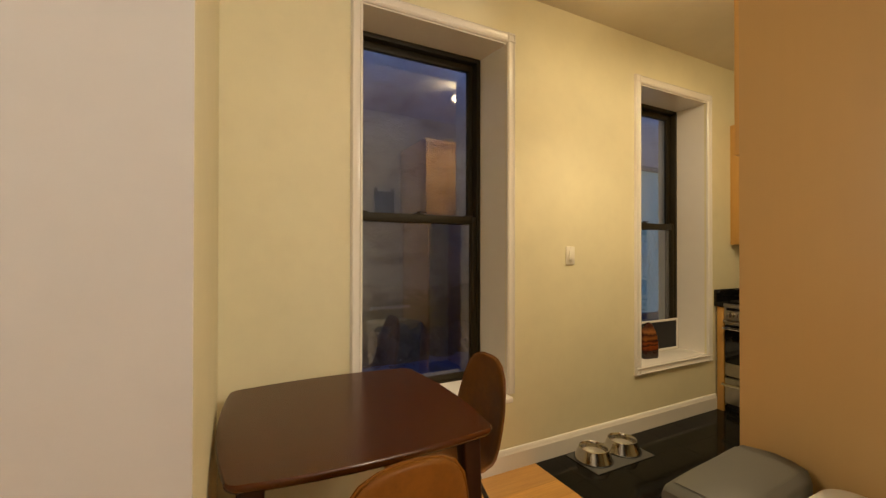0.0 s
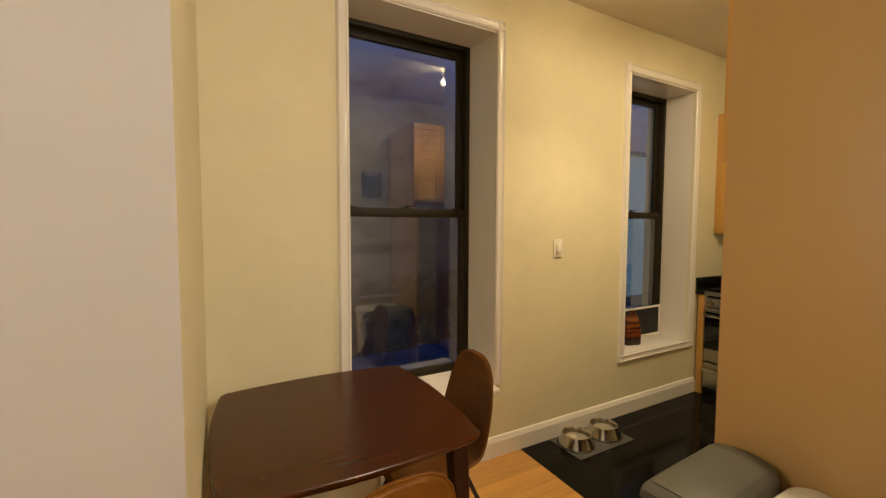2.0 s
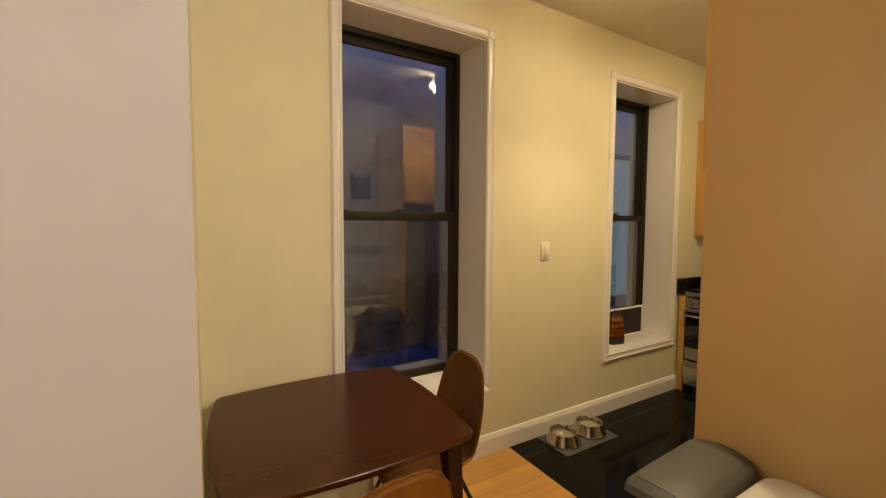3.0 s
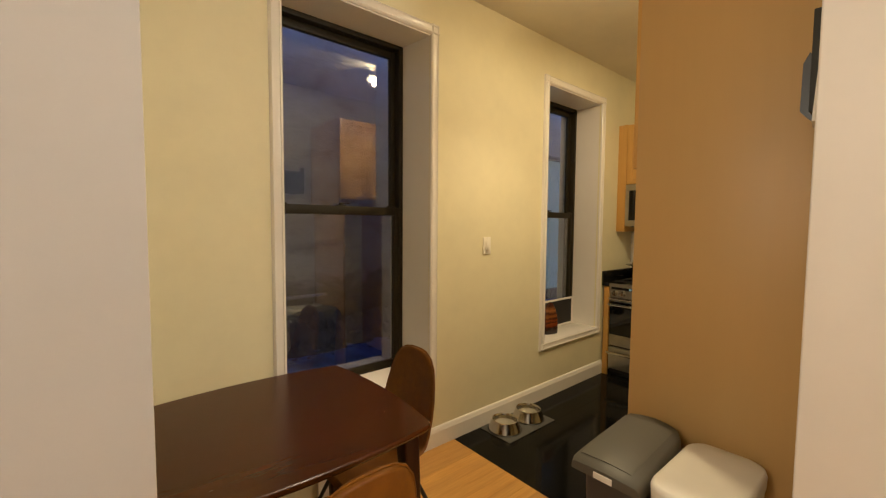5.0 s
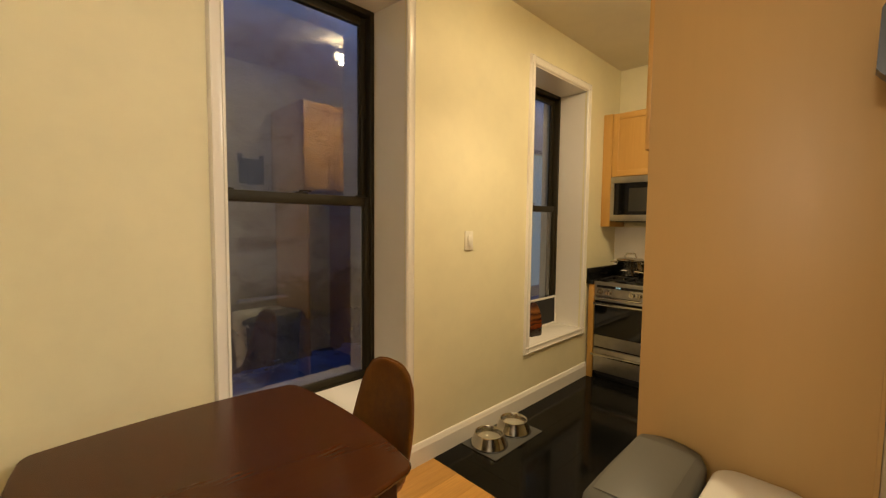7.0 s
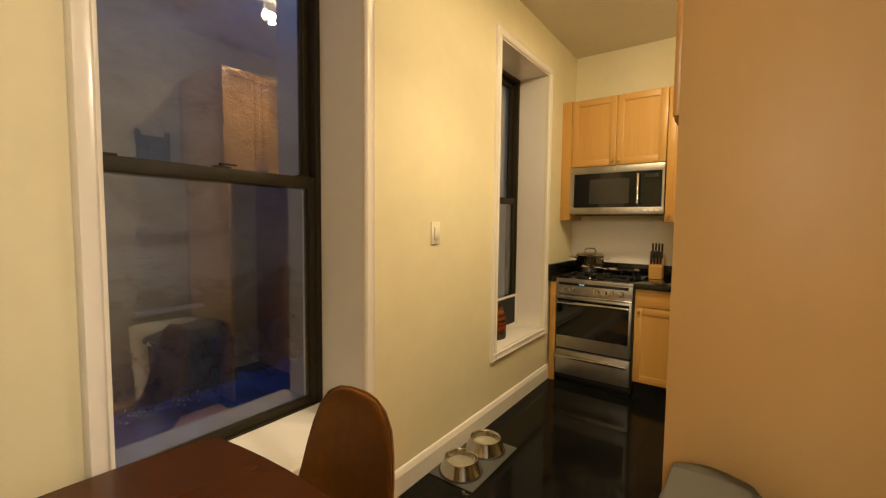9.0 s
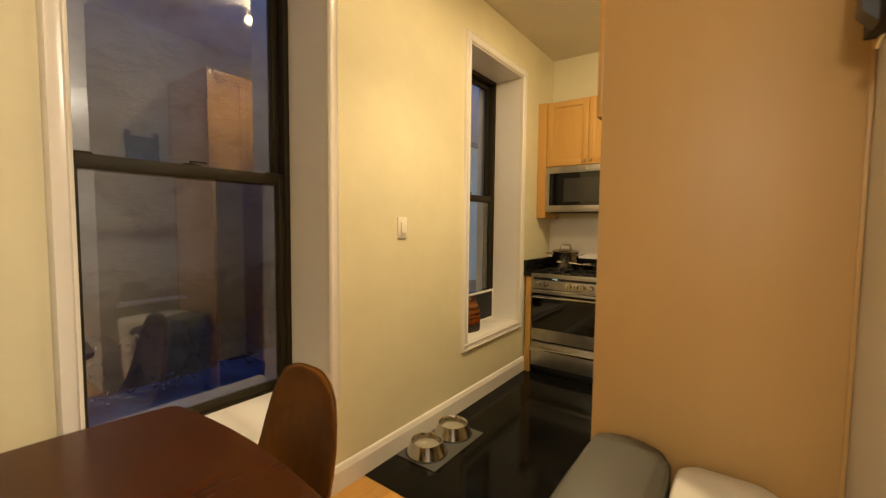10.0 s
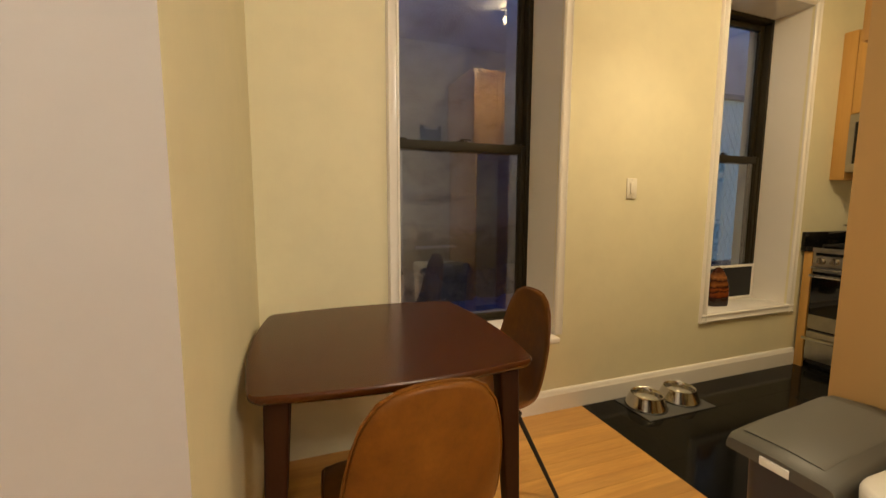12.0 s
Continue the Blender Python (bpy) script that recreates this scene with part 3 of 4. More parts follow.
def shaker_door(x0, z0, x1, z1, parent, front, knob_at=None, name="door"):
    """A framed door with a sunk panel, facing +x' of a plane given by front(u, out, z)."""
    rail = 0.055
    bm = bmesh.new()

    def slab(u0, u1, za, zb, o0, o1, bev):
        p, q = front(u0, o0, za), front(u1, o1, zb)
        box(bm, min(p[0], q[0]), min(p[1], q[1]), za, max(p[0], q[0]), max(p[1], q[1]), zb, bevel=bev)

    slab(x0 + rail - 0.002, x1 - rail + 0.002, z0 + rail - 0.002, z1 - rail + 0.002, 0.001, 0.010, 0)
    d = part(name, bm, M_MAPLE, parent, "framed maple door")
    for u0, u1 in ((x0, x0 + rail), (x1 - rail, x1)):
        bm = bmesh.new()
        slab(u0, u1, z0, z1, 0, 0.019, 0.0018)
        part("door_stile", bm, M_MAPLE, d)
    for za, zb in ((z1 - rail, z1), (z0, z0 + rail)):
        bm = bmesh.new()
        slab(x0 + rail + 0.0004, x1 - rail - 0.0004, za, zb, 0, 0.0186, 0.0018)
        part("door_rail", bm, M_MAPLE_H, d)
    if knob_at:
        u, z = knob_at
        a, b, c = front(u, 0.019, z), front(u, 0.034, z), front(u, 0.046, z)
        bm = rod(bmesh.new(), a, b, 0.006)
        rod(bm, b, c, 0.014, 0.011)
        part("knob", bm, M_BRASS, d, "small round brushed knob")
    return d


to_window = lambda u, o, z: (u, 0.648 + o, z)
shaker_door(2.081, 1.73, 2.386, 2.52, tall, to_window, (2.36, 1.78))
shaker_door(2.390, 1.73, 2.695, 2.52, tall, to_window, (2.416, 1.78))

# ---- kitchen run on the end wall ----
to_room = lambda base: (lambda u, o, z: (base - o, u, z))


def wall_cabinet(y0, y1, z0, z1, doors, label, knobs):
    c = thing("wall_cabinet", label, "cabinet", "wall cabinets")
    part("carcass", boxed(4.261, y0 + 0.001, z0 + 0.001, FAR_X, y1 - 0.001, z1 - 0.001, bevel=0.001), M_MAPLE, c)
    n = doors
    wdt = (y1 - y0) / n
    for i in range(n):
        shaker_door(y0 + i * wdt + 0.002, z0 + 0.003, y0 + (i + 1) * wdt - 0.002, z1 - 0.003, c, to_room(4.260), knobs[i])
    return c


wall_cabinet(0.969, 1.730, 1.880, 2.466, 2, "honey maple double wall cabinet above the microwave", [(1.322, 1.918), (1.377, 1.918)])
wall_cabinet(0.50, 0.966, 1.400, 2.466, 1, "honey maple tall wall cabinet beside the microwave", [(0.936, 1.443)])
fil = thing("filler_strip", "maple filler strip between cabinet and wall", "filler")
part("board", boxed(4.243, 1.733, 1.412, FAR_X, 1.819, 2.470, bevel=0.001), M_MAPLE, fil)

mw = thing("microwave", "stainless over-range microwave with dark glass door", "microwave", at=(-0.310, 0.0315, 0.084))
mw.scale = (1, 0.956, 0.935)
part("body", boxed(4.575, 0.985, 1.475, 4.899, 1.778, 1.918, bevel=0.004), M_BLACK, mw)
bm = bmesh.new()
box(bm, 4.550, 0.985, 1.855, 4.575, 1.778, 1.918, bevel=0.003)
box(bm, 4.550, 0.985, 1.477, 4.575, 1.778, 1.540, bevel=0.003)
box(bm, 4.550, 1.742, 1.540, 4.575, 1.778, 1.855)
box(bm, 4.550, 0.985, 1.540, 4.575, 1.003, 1.855)
part("fascia", bm, M_STEEL, mw, "brushed steel surround")
dw = part("door_glass", boxed(4.556, 1.165, 1.540, 4.575, 1.742, 1.855), M_BLACKGLASS, mw, "dark tinted glass")
m_in, _, _ = shader("oven_window_mesh", 0.25, 0, (0.035, 0.033, 0.028))
part("window", boxed(4.5545, 1.26, 1.575, 4.5565, 1.60, 1.80), m_in, dw, "", False)
part("control_panel", boxed(4.556, 1.003, 1.540, 4.575, 1.163, 1.855), M_BLACKGLASS, mw)
bm = rod(bmesh.new(), (4.518, 1.185, 1.57), (4.518, 1.185, 1.83), 0.011)
for z in (1.59, 1.81):
    rod(bm, (4.518, 1.185, z), (4.558, 1.185, z), 0.008)
part("handle", bm, M_STEEL_POLISH, mw, "upright polished bar handle")
bm = rod(bmesh.new(), (4.546, 1.385, 1.888), (4.551, 1.385, 1.888), 0.014)
part("badge", bm, M_STEEL_POLISH, mw)
for i in range(3):
    part("button", boxed(4.547, 1.018 + i * 0.045, 1.502, 4.551, 1.050 + i * 0.045, 1.518), M_PAPER, mw)
part("display", boxed(4.5545, 1.03, 1.80, 4.5565, 1.14, 1.83), shader("dim_display", 0.2, 0, (0.02, 0.03, 0.03))[0], mw)
part("vent_grille", boxed(4.60, 1.02, 1.466, 4.80, 1.74, 1.476), M_BLACK, mw)

rg = thing("range_cooker", "stainless freestanding range with glass oven door", "oven")
RX, RY0, RY1 = 4.0, 1.130, 1.742
part("body", boxed(RX + 0.03, RY0, 0.035, FAR_X - 0.02, RY1, 0.885, bevel=0.003), M_DKGREY, rg)
part("cooktop", boxed(RX + 0.005, RY0 - 0.004, 0.886, FAR_X - 0.035, RY1 + 0.004, 0.910, bevel=0.004), M_BLACKGLASS, rg, "black glass cooktop")
part("top_trim", boxed(RX - 0.004, RY0 - 0.004, 0.884, RX + 0.004, RY1 + 0.004, 0.912, bevel=0.002), M_STEEL, rg)
cp = part("control_panel", boxed(RX, RY0, 0.777, RX + 0.03, RY1, 0.884, bevel=0.003), M_STEEL, rg, "brushed steel control panel")
part("glass_strip", boxed(RX - 0.003, RY0 + 0.03, 0.856, RX + 0.001, RY1 - 0.02, 0.878), M_BLACKGLASS, cp)
m_led, _, b = shader("clock_digits", 0.4, 0, (0.3, 0.5, 0.6))
b.inputs["Emission Color"].default_value = (0.5, 0.85, 1.0, 1)
b.inputs["Emission Strength"].default_value = 0.5
bm = bmesh.new()
for i in range(4):
    y = 1.506 + (3 - i) * 0.010 + (0.004 if i < 2 else 0)
    box(bm, RX - 0.0045, y, 0.862, RX - 0.0030, y + 0.0025, 0.874)
    box(bm, RX - 0.0045, y + 0.0045, 0.862, RX - 0.0030, y + 0.007, 0.874)
part("clock", bm, m_led, cp, "small lit clock digits")
for y in (1.686, 1.608, 1.404, 1.345, 1.290, 1.218):
    bm = rod(bmesh.new(), (RX - 0.004, y, 0.820), (RX + 0.002, y, 0.820), 0.027, segs=24)
    rod(bm, (RX - 0.034, y, 0.820), (RX - 0.004, y, 0.820), 0.019, 0.023, 24)
    box(bm, RX - 0.040, y - 0.004, 0.804, RX - 0.030, y + 0.004, 0.836, bevel=0.002)
    part("knob", bm, M_STEEL_POLISH, cp, "round steel knob")
part("lip", boxed(RX - 0.022, RY0, 0.760, RX + 0.006, RY1, 0.775, bevel=0.004), M_STEEL_POLISH, rg)
od = part("oven_door", boxed(RX + 0.004, RY0 + 0.004, 0.306, RX + 0.03, RY1 - 0.004, 0.754, bevel=0.003), M_STEEL, rg, "oven door with wide glass")
part("oven_glass", boxed(RX - 0.001, RY0 + 0.022, 0.414, RX + 0.006, RY1 - 0.008, 0.736), M_BLACKGLASS, od)
bm = boxed(RX - 0.045, RY0 + 0.016, 0.700, RX - 0.024, RY1 - 0.006, 0.722, bevel=0.006)
for y in (RY0 + 0.05, RY1 - 0.05):
    box(bm, RX - 0.030, y - 0.012, 0.702, RX + 0.006, y + 0.012, 0.720, bevel=0.003)
part("handle", bm, M_STEEL_POLISH, od, "flat steel bar handle")
dr = part("drawer", boxed(RX + 0.004, RY0 + 0.004, 0.073, RX + 0.03, RY1 - 0.004, 0.288, bevel=0.003), M_STEEL, rg, "lower steel drawer")
bm = boxed(RX - 0.040, RY0 + 0.016, 0.226, RX - 0.022, RY1 + 0.004, 0.250, bevel=0.005)
box(bm, RX - 0.026, RY0 + 0.10, 0.240, RX + 0.006, RY1 - 0.10, 0.250)
part("handle", bm, M_STEEL_POLISH, dr)
part("plinth", boxed(RX + 0.06, RY0 + 0.01, 0.0, FAR_X - 0.05, RY1 - 0.01, 0.068), M_BLACK, rg)
part("side_trim", boxed(RX - 0.001, RY0 - 0.012, 0.03, RX + 0.03, RY0 - 0.001, 0.884), M_BLACK, rg)
for gy in (1.290, 1.584):
    for gx in (4.155, 4.405):
        bm = bmesh.new()
        for s in (-0.10, 0, 0.10):
            box(bm, gx - 0.125, gy + s - 0.005, 0.928, gx + 0.125, gy + s + 0.005, 0.940, bevel=0.002)
        for s in (-0.118, 0.118):
            box(bm, gx + s - 0.005, gy - 0.125, 0.926, gx + s + 0.005, gy + 0.125, 0.9385, bevel=0.002)
            for q in (-0.12, 0.12):
                box(bm, gx + s - 0.005, gy + q - 0.005, 0.910, gx + s + 0.005, gy + q + 0.005, 0.927)
        part("grate", bm, M_IRON, rg, "cast iron pan support")
        part("burner", lathe([(0, 0), (0.05, 0), (0.05, 0.008), (0.034, 0.012), (0.034, 0.016), (0, 0.017)], 24, (gx, gy, 0.910)), M_IRON, rg)

wt = thing("worktop", "polished black granite worktop with upstand", "worktop")
part("slab", boxed(3.990, -0.045, 0.880, FAR_X - 0.001, 1.118, 0.920, bevel=0.003), M_GRANITE, wt)
part("slab", boxed(3.988, 1.748, 0.880, FAR_X - 0.001, 1.819, 0.920, bevel=0.003), M_GRANITE, wt)
part("upstand", boxed(3.990, 1.796, 0.920, FAR_X - 0.022, 1.8195, 1.022, bevel=0.002), M_GRANITE, wt)
part("upstand", boxed(FAR_X - 0.022, -0.045, 0.920, FAR_X - 0.001, 1.8195, 1.022, bevel=0.002), M_GRANITE, wt)

ff = thing("end_filler", "maple filler panel beside the range", "filler")
part("board", boxed(4.002, 1.747, 0, 4.022, 1.800, 0.879, bevel=0.001), M_MAPLE, ff)


def base_cabinet(y0, y1, knob_u):
    c = thing("base_cabinet", "honey maple base cabinet with a drawer over a door", "cabinet", "base cabinets")
    part("carcass", boxed(4.040, y0, 0.13, FAR_X, y1, 0.879), M_MAPLE, c)
    d = part("drawer_front", boxed(4.020, y0 + 0.002, 0.735, 4.039, y1 - 0.002, 0.875, bevel=0.002), M_MAPLE_H, c, "plain maple drawer front")
    bm = rod(bmesh.new(), (4.020, (y0 + y1) / 2, 0.80), (4.005, (y0 + y1) / 2, 0.80), 0.006)
    rod(bm, (4.005, (y0 + y1) / 2, 0.80), (3.993, (y0 + y1) / 2, 0.80), 0.014, 0.011)
    part("knob", bm, M_BRASS, d)
    shaker_door(y0 + 0.002, 0.134, y1 - 0.002, 0.730, c, to_room(4.039), (knob_u, 0.696))
    part("plinth", boxed(4.085, y0, 0, FAR_X, y1, 0.129), M_BLACK, c)


base_cabinet(0.55, 1.116, 1.082)
base_cabinet(0.0, 0.546, 0.515)

# ---- things on the range ----
pot = thing("stock_pot", "lidded stainless stock pot on the hob", "pot", at=(4.405, 1.584, 0.940))
pot.scale = (1.16, 1.16, 1.16)
part("body", lathe([(0, 0), (0.098, 0), (0.104, 0.006), (0.106, 0.125), (0.110, 0.130), (0.104, 0.130), (0.102, 0.02), (0, 0.012)], 40), M_STEEL_POLISH, pot)
part("lid", lathe([(0.109, 0.131), (0.109, 0.136), (0.09, 0.146), (0.04, 0.154), (0, 0.155)], 40), M_STEEL_POLISH, pot)


def loop_handle(pts, r, segs=8):
    bm = bmesh.new()
    for a, b in zip(pts, pts[1:]):
        rod(bm, a, b, r, segs=segs)
    for p in pts[1:-1]:
        bmesh.ops.create_icosphere(bm, subdivisions=1, radius=r, matrix=Matrix.Translation(p))
    return bm


part("lid_handle", loop_handle([(0, -0.05, 0.148), (0, -0.035, 0.186), (0, 0.035, 0.186), (0, 0.05, 0.148)], 0.0055), M_STEEL_POLISH, pot)
for s in (-1, 1):
    part("handle", loop_handle([(-0.04, s * 0.100, 0.108), (-0.03, s * 0.150, 0.114), (0.03, s * 0.150, 0.114), (0.04, s * 0.100, 0.108)], 0.0055), M_STEEL_POLISH, pot)

pan = thing("frying_pan", "shallow stainless frying pan on the hob", "pan", at=(4.405, 1.285, 0.940))
part("bowl", lathe([(0, 0), (0.10, 0), (0.132, 0.042), (0.138, 0.044), (0.130, 0.044), (0.098, 0.006), (0, 0.005)], 40), M_STEEL_POLISH, pan)
part("handle", loop_handle([(-0.03, 0.125, 0.034), (-0.08, 0.20, 0.05), (-0.13, 0.33, 0.058)], 0.008), M_STEEL_POLISH, pan, "long steel handle")

kb = thing("knife_block", "pale wood knife block with black-handled knives", "knife block", at=(4.44, 1.035, 0.921))
bm = loft([[(-0.05, -0.05, 0), (0.07, -0.05, 0), (0.07, 0.05, 0), (-0.05, 0.05, 0)], [(-0.05, -0.05, 0.10), (0.07, -0.05, 0.20), (0.07, 0.05, 0.20), (-0.05, 0.05, 0.10)]])
part("block", bm, M_MAPLE, kb)
for i in range(4):
    for j in range(2):
        y, x = -0.036 + i * 0.024, -0.03 + j * 0.055
        zb = 0.118 + (x + 0.05) * 0.83 - 0.01
        bm = boxed(x - 0.009, y - 0.008, zb, x + 0.009, y + 0.008, zb + 0.11 + 0.02 * j, bevel=0.004)
        part("knife", bm, M_BLACK, kb, "black knife handle")

# ---- switch, papers and wall items ----
sw = thing("light_switch", "ivory rocker light switch on the cream wall", "switch", at=(-0.010, 0, 0.021))
plate = part("plate", boxed(2.305, 1.8125, 1.238, 2.381, 1.8198, 1.360, bevel=0.002), M_SWITCH, sw)
part("rocker", boxed(2.327, 1.806, 1.266, 2.359, 1.8124, 1.332, bevel=0.0015), M_SWITCH, plate)
for z in (1.249, 1.349):
    part("screw", rod(bmesh.new(), (2.343, 1.8125, z), (2.343, 1.814, z), 0.003, segs=10), M_STEEL, plate)

rack = thing("letter_rack", "dark grey wall letter rack with a black clip and papers", "letter rack")
slate = plain("slate_painted_metal", (0.018, 0.018, 0.016), 0.6)
bm = boxed(1.745, -0.0285, 1.795, 1.975, -0.016, 2.080, bevel=0.002)
box(bm, 1.745, -0.016, 1.795, 1.757, 0.016, 2.080, bevel=0.002)
box(bm, 1.963, -0.016, 1.795, 1.975, 0.016, 2.080, bevel=0.002)
box(bm, 1.757, -0.016, 1.795, 1.963, 0.016, 1.807, bevel=0.002)
tray = part("tray", bm, slate, rack, "open slate-grey metal tray")
part("front_panel", boxed(1.757, 0.010, 1.807, 1.963, 0.015, 2.035, bevel=0.001), slate, tray)
clip_plate = part("clip_plate", loft([[(1.815, 0.017, z - 0.018), (1.875, 0.017, z - 0.018), (1.875, y, z), (1.815, y, z)] for z, y in ((1.800, 0.034), (1.815, 0.046), (1.955, 0.044), (1.985, 0.030))]), M_BLACK, rack, "black clip plate")
part("clip_spring", boxed(1.830, 0.0165, 1.925, 1.860, 0.030, 1.945, bevel=0.003), M_STEEL_POLISH, clip_plate)
part("envelope", loft([[(1.660, -0.0280, 1.752), (1.744, -0.0280, 1.748), (1.744, 0.004, 1.748), (1.660, -0.004, 1.752)], [(1.662, -0.0280, 1.985), (1.744, -0.0280, 1.990), (1.744, -0.010, 1.990), (1.662, -0.016, 1.985)]]), M_PAPER, rack, "white envelope")
part("paper_sheet", boxed(1.780, -0.012, 1.810, 1.940, -0.008, 2.105, bevel=0.001), M_PAPER, rack, "loose paper sheet")
hook_bm = rod(bmesh.new(), (1.850, -0.028, 1.770), (1.850, 0.006, 1.758), 0.005)
rod(hook_bm, (1.850, 0.006, 1.758), (1.850, 0.012, 1.735), 0.005)
part("hook", hook_bm, M_BRASS, rack, "small brass hook")
sw2 = thing("light_switch", "white light switch on the pale wall end", "switch", at=(0.02, -0.041, 0.05))
part("plate", boxed(1.66, 0.0125, 1.20, 1.735, 0.018, 1.32, bevel=0.002), M_WHITE, sw2)
part("rocker", boxed(1.682, 0.018, 1.228, 1.713, 0.0225, 1.292, bevel=0.002), M_WHITE, sw2)

# ---- ceiling spotlights ----
m_bulb, _, b = shader("lit_bulb", 0.4, 0, (1, 0.9, 0.7))
b.inputs["Emission Color"].default_value = (1.0, 0.78, 0.48, 1)
b.inputs["Emission Strength"].default_value = 20


def spotlight(at, aim):
    s = thing("ceiling_spotlight", "small white ceiling spotlight, lit", "spotlight", "ceiling spotlights", at)
    d = (Vector(aim) - Vector(at)).normalized()
    part("canopy", lathe([(0, 0.12), (0.05, 0.12), (0.05, 0.135), (0, 0.135)], 24), M_WHITE, s)
    part("stem", rod(bmesh.new(), (0, 0, 0.03), (0, 0, 0.122), 0.008), M_WHITE, s)
    bm = rod(bmesh.new(), Vector((0, 0, 0.05)) - d * 0.03, Vector((0, 0, 0.05)) + d * 0.045, 0.030, 0.042, 24)
    part("head", bm, M_STEEL, s)
    bm = bmesh.new()
    bmesh.ops.create_uvsphere(bm, u_segments=16, v_segments=10, radius=0.022, matrix=Matrix.Translation(Vector((0, 0, 0.05)) + d * 0.05))
    part("bulb", bm, m_bulb, s, "glowing frosted bulb")


spotlight((2.27, 0.92, 2.833), (2.25, 2.0, 2.3))
# Added fixture, only to go with the range end's fill light.
spotlight((3.10, 0.55, 2.833), (3.5, 1.6, 1.6))

# ---- pet bowls ----
mat = thing("feeding_mat", "flat grey rubber feeding mat on the black tiles", "mat")
part("sheet", boxed(2.266, 1.515, 0.0, 2.784, 1.795, 0.006, bevel=0.002), M_RUBBER, mat)
BOWL = [(0.058, 0.012), (0.074, 0.022), (0.0835, 0.060), (0.0865, 0.0745), (0.0890, 0.0765), (0.0925, 0.0755), (0.0930, 0.0725), (0.0935, 0.0705), (0.1150, 0.014), (0.1185, 0.007), (0.119, 0.0), (0.112, 0.0)]
bowl = None
for x, y in ((2.389, 1.666), (2.656, 1.666)):
    if bowl is None:
        bowl = thing("pet_bowl", "stainless steel pet bowl with flared foot, holding water", "pet bowl", "pet bowls", (x, y, 0.0065))
        part("shell", lathe([(0, 0.012)] + BOWL, 48), M_STEEL_POLISH, bowl)
        m_w, _, b = shader("water", 0.02, 0, (0.5, 0.48, 0.42))
        b.inputs["Metallic"].default_value = 0.6
        part("water", lathe([(0, 0.040), (0.0780, 0.040)], 48), m_w, bowl, "still water")
        part("foot_ring", lathe([(0.112, 0.0), (0.1215, 0.0), (0.1225, 0.005), (0.1190, 0.008)], 48), M_BLACK, bowl, "black rubber foot ring")
    else:
        copy_thing(bowl, pose(x, y, 0.0065, 0, 0, 40))

# ---- bins ----
b1 = thing("waste_bin", "charcoal waste bin with grey domed lid, by the tall cabinet", "bin", at=(-0.133, -0.034, 0))
b1.scale = (1.11, 1, 1.07)
part("body", loft([rounded(1.76, 0.535, 0.17, 0.095, 0.03, 0.0), rounded(1.762, 0.53, 0.190, 0.110, 0.035, 0.49)]), M_DKGREY, b1)
XS = [1.556, 1.575, 1.625, 1.70, 1.78, 1.83, 1.88, 1.925, 1.966]
ZS = [0.512, 0.524, 0.536, 0.551, 0.564, 0.572, 0.579, 0.584, 0.574]
rows = []
for x, z in zip(XS, ZS):
    y0, y1 = 0.408 + 1.1 * max(0.0, x - 1.90), 0.684 - 0.10 * (x - 1.556) - 0.5 * max(0.0, x - 1.925)
    if x < 1.57 or x > 1.94:
        y0, y1 = y0 + 0.007, y1 - 0.007
    prof = [(y0, 0.482), (y0, z - 0.014), (y0 + 0.004, z - 0.005), (y0 + 0.014, z), ((y0 + y1) / 2, z + 0.005), (y1 - 0.014, z), (y1 - 0.004, z - 0.005), (y1, z - 0.014), (y1, 0.482)]
    rows.append([(x, y, max(0.482, zz)) for y, zz in prof])
lid = part("lid", loft(rows), M_GREY, b1, "grey domed lid")
bm = bmesh.new()
vs = []
for x, z in ((1.592, 0.5285), (1.64, 0.5402), (1.74, 0.5580), (1.84, 0.5732), (1.895, 0.5802)):
    q = 0.05 * (x - 1.535)
    vs.append([bm.verts.new((x, y - q, z + dz)) for y, dz in ((0.462, 0.0015), (0.472, 0.0045), (0.558, 0.0085), (0.652, 0.0045), (0.662, 0.0015))])
for p, q in zip(vs, vs[1:]):
    for i in range(4):
        bm.faces.new((p[i], p[i + 1], q[i + 1], q[i]))
bmesh.ops.recalc_face_normals(bm, faces=bm.faces)
bmesh.ops.solidify(bm, geom=bm.faces, thickness=0.004)
# The panel's grey is raised to carry the lamp light falling there.
part("flap", bm, plain("lit_flap_plastic", (0.112, 0.107, 0.089), 0.38, 0, 0.05, 40, 0.2), lid, "smooth grey lid panel, lightened for lamp light")
tag_bm = bmesh.new()
box(tag_bm, 1.5530, 0.512, 0.484, 1.5565, 0.584, 0.5045, bevel=0.001)
tag = part("latch_tag", tag_bm, M_PAPER, lid, "pale label on the lid's front edge")
part("tag_fold", loft([[(1.5535, y, 0.5040), (1.5560, y, 0.5030), (1.5800, y, 0.5255), (1.5785, y, 0.5275)] for y in (0.512, 0.584)]), M_PAPER, tag)
b2 = thing("waste_bin", "white waste bin with rounded flat lid, by the tall cabinet", "bin", at=(-0.121, -0.033, 0))
b2.scale = (1.11, 1, 1.05)
part("body", loft([rounded(1.74, 0.264, 0.175, 0.105, 0.04, 0.0), rounded(1.74, 0.264, 0.20, 0.125, 0.05, 0.51)]), M_WHITE, b2)
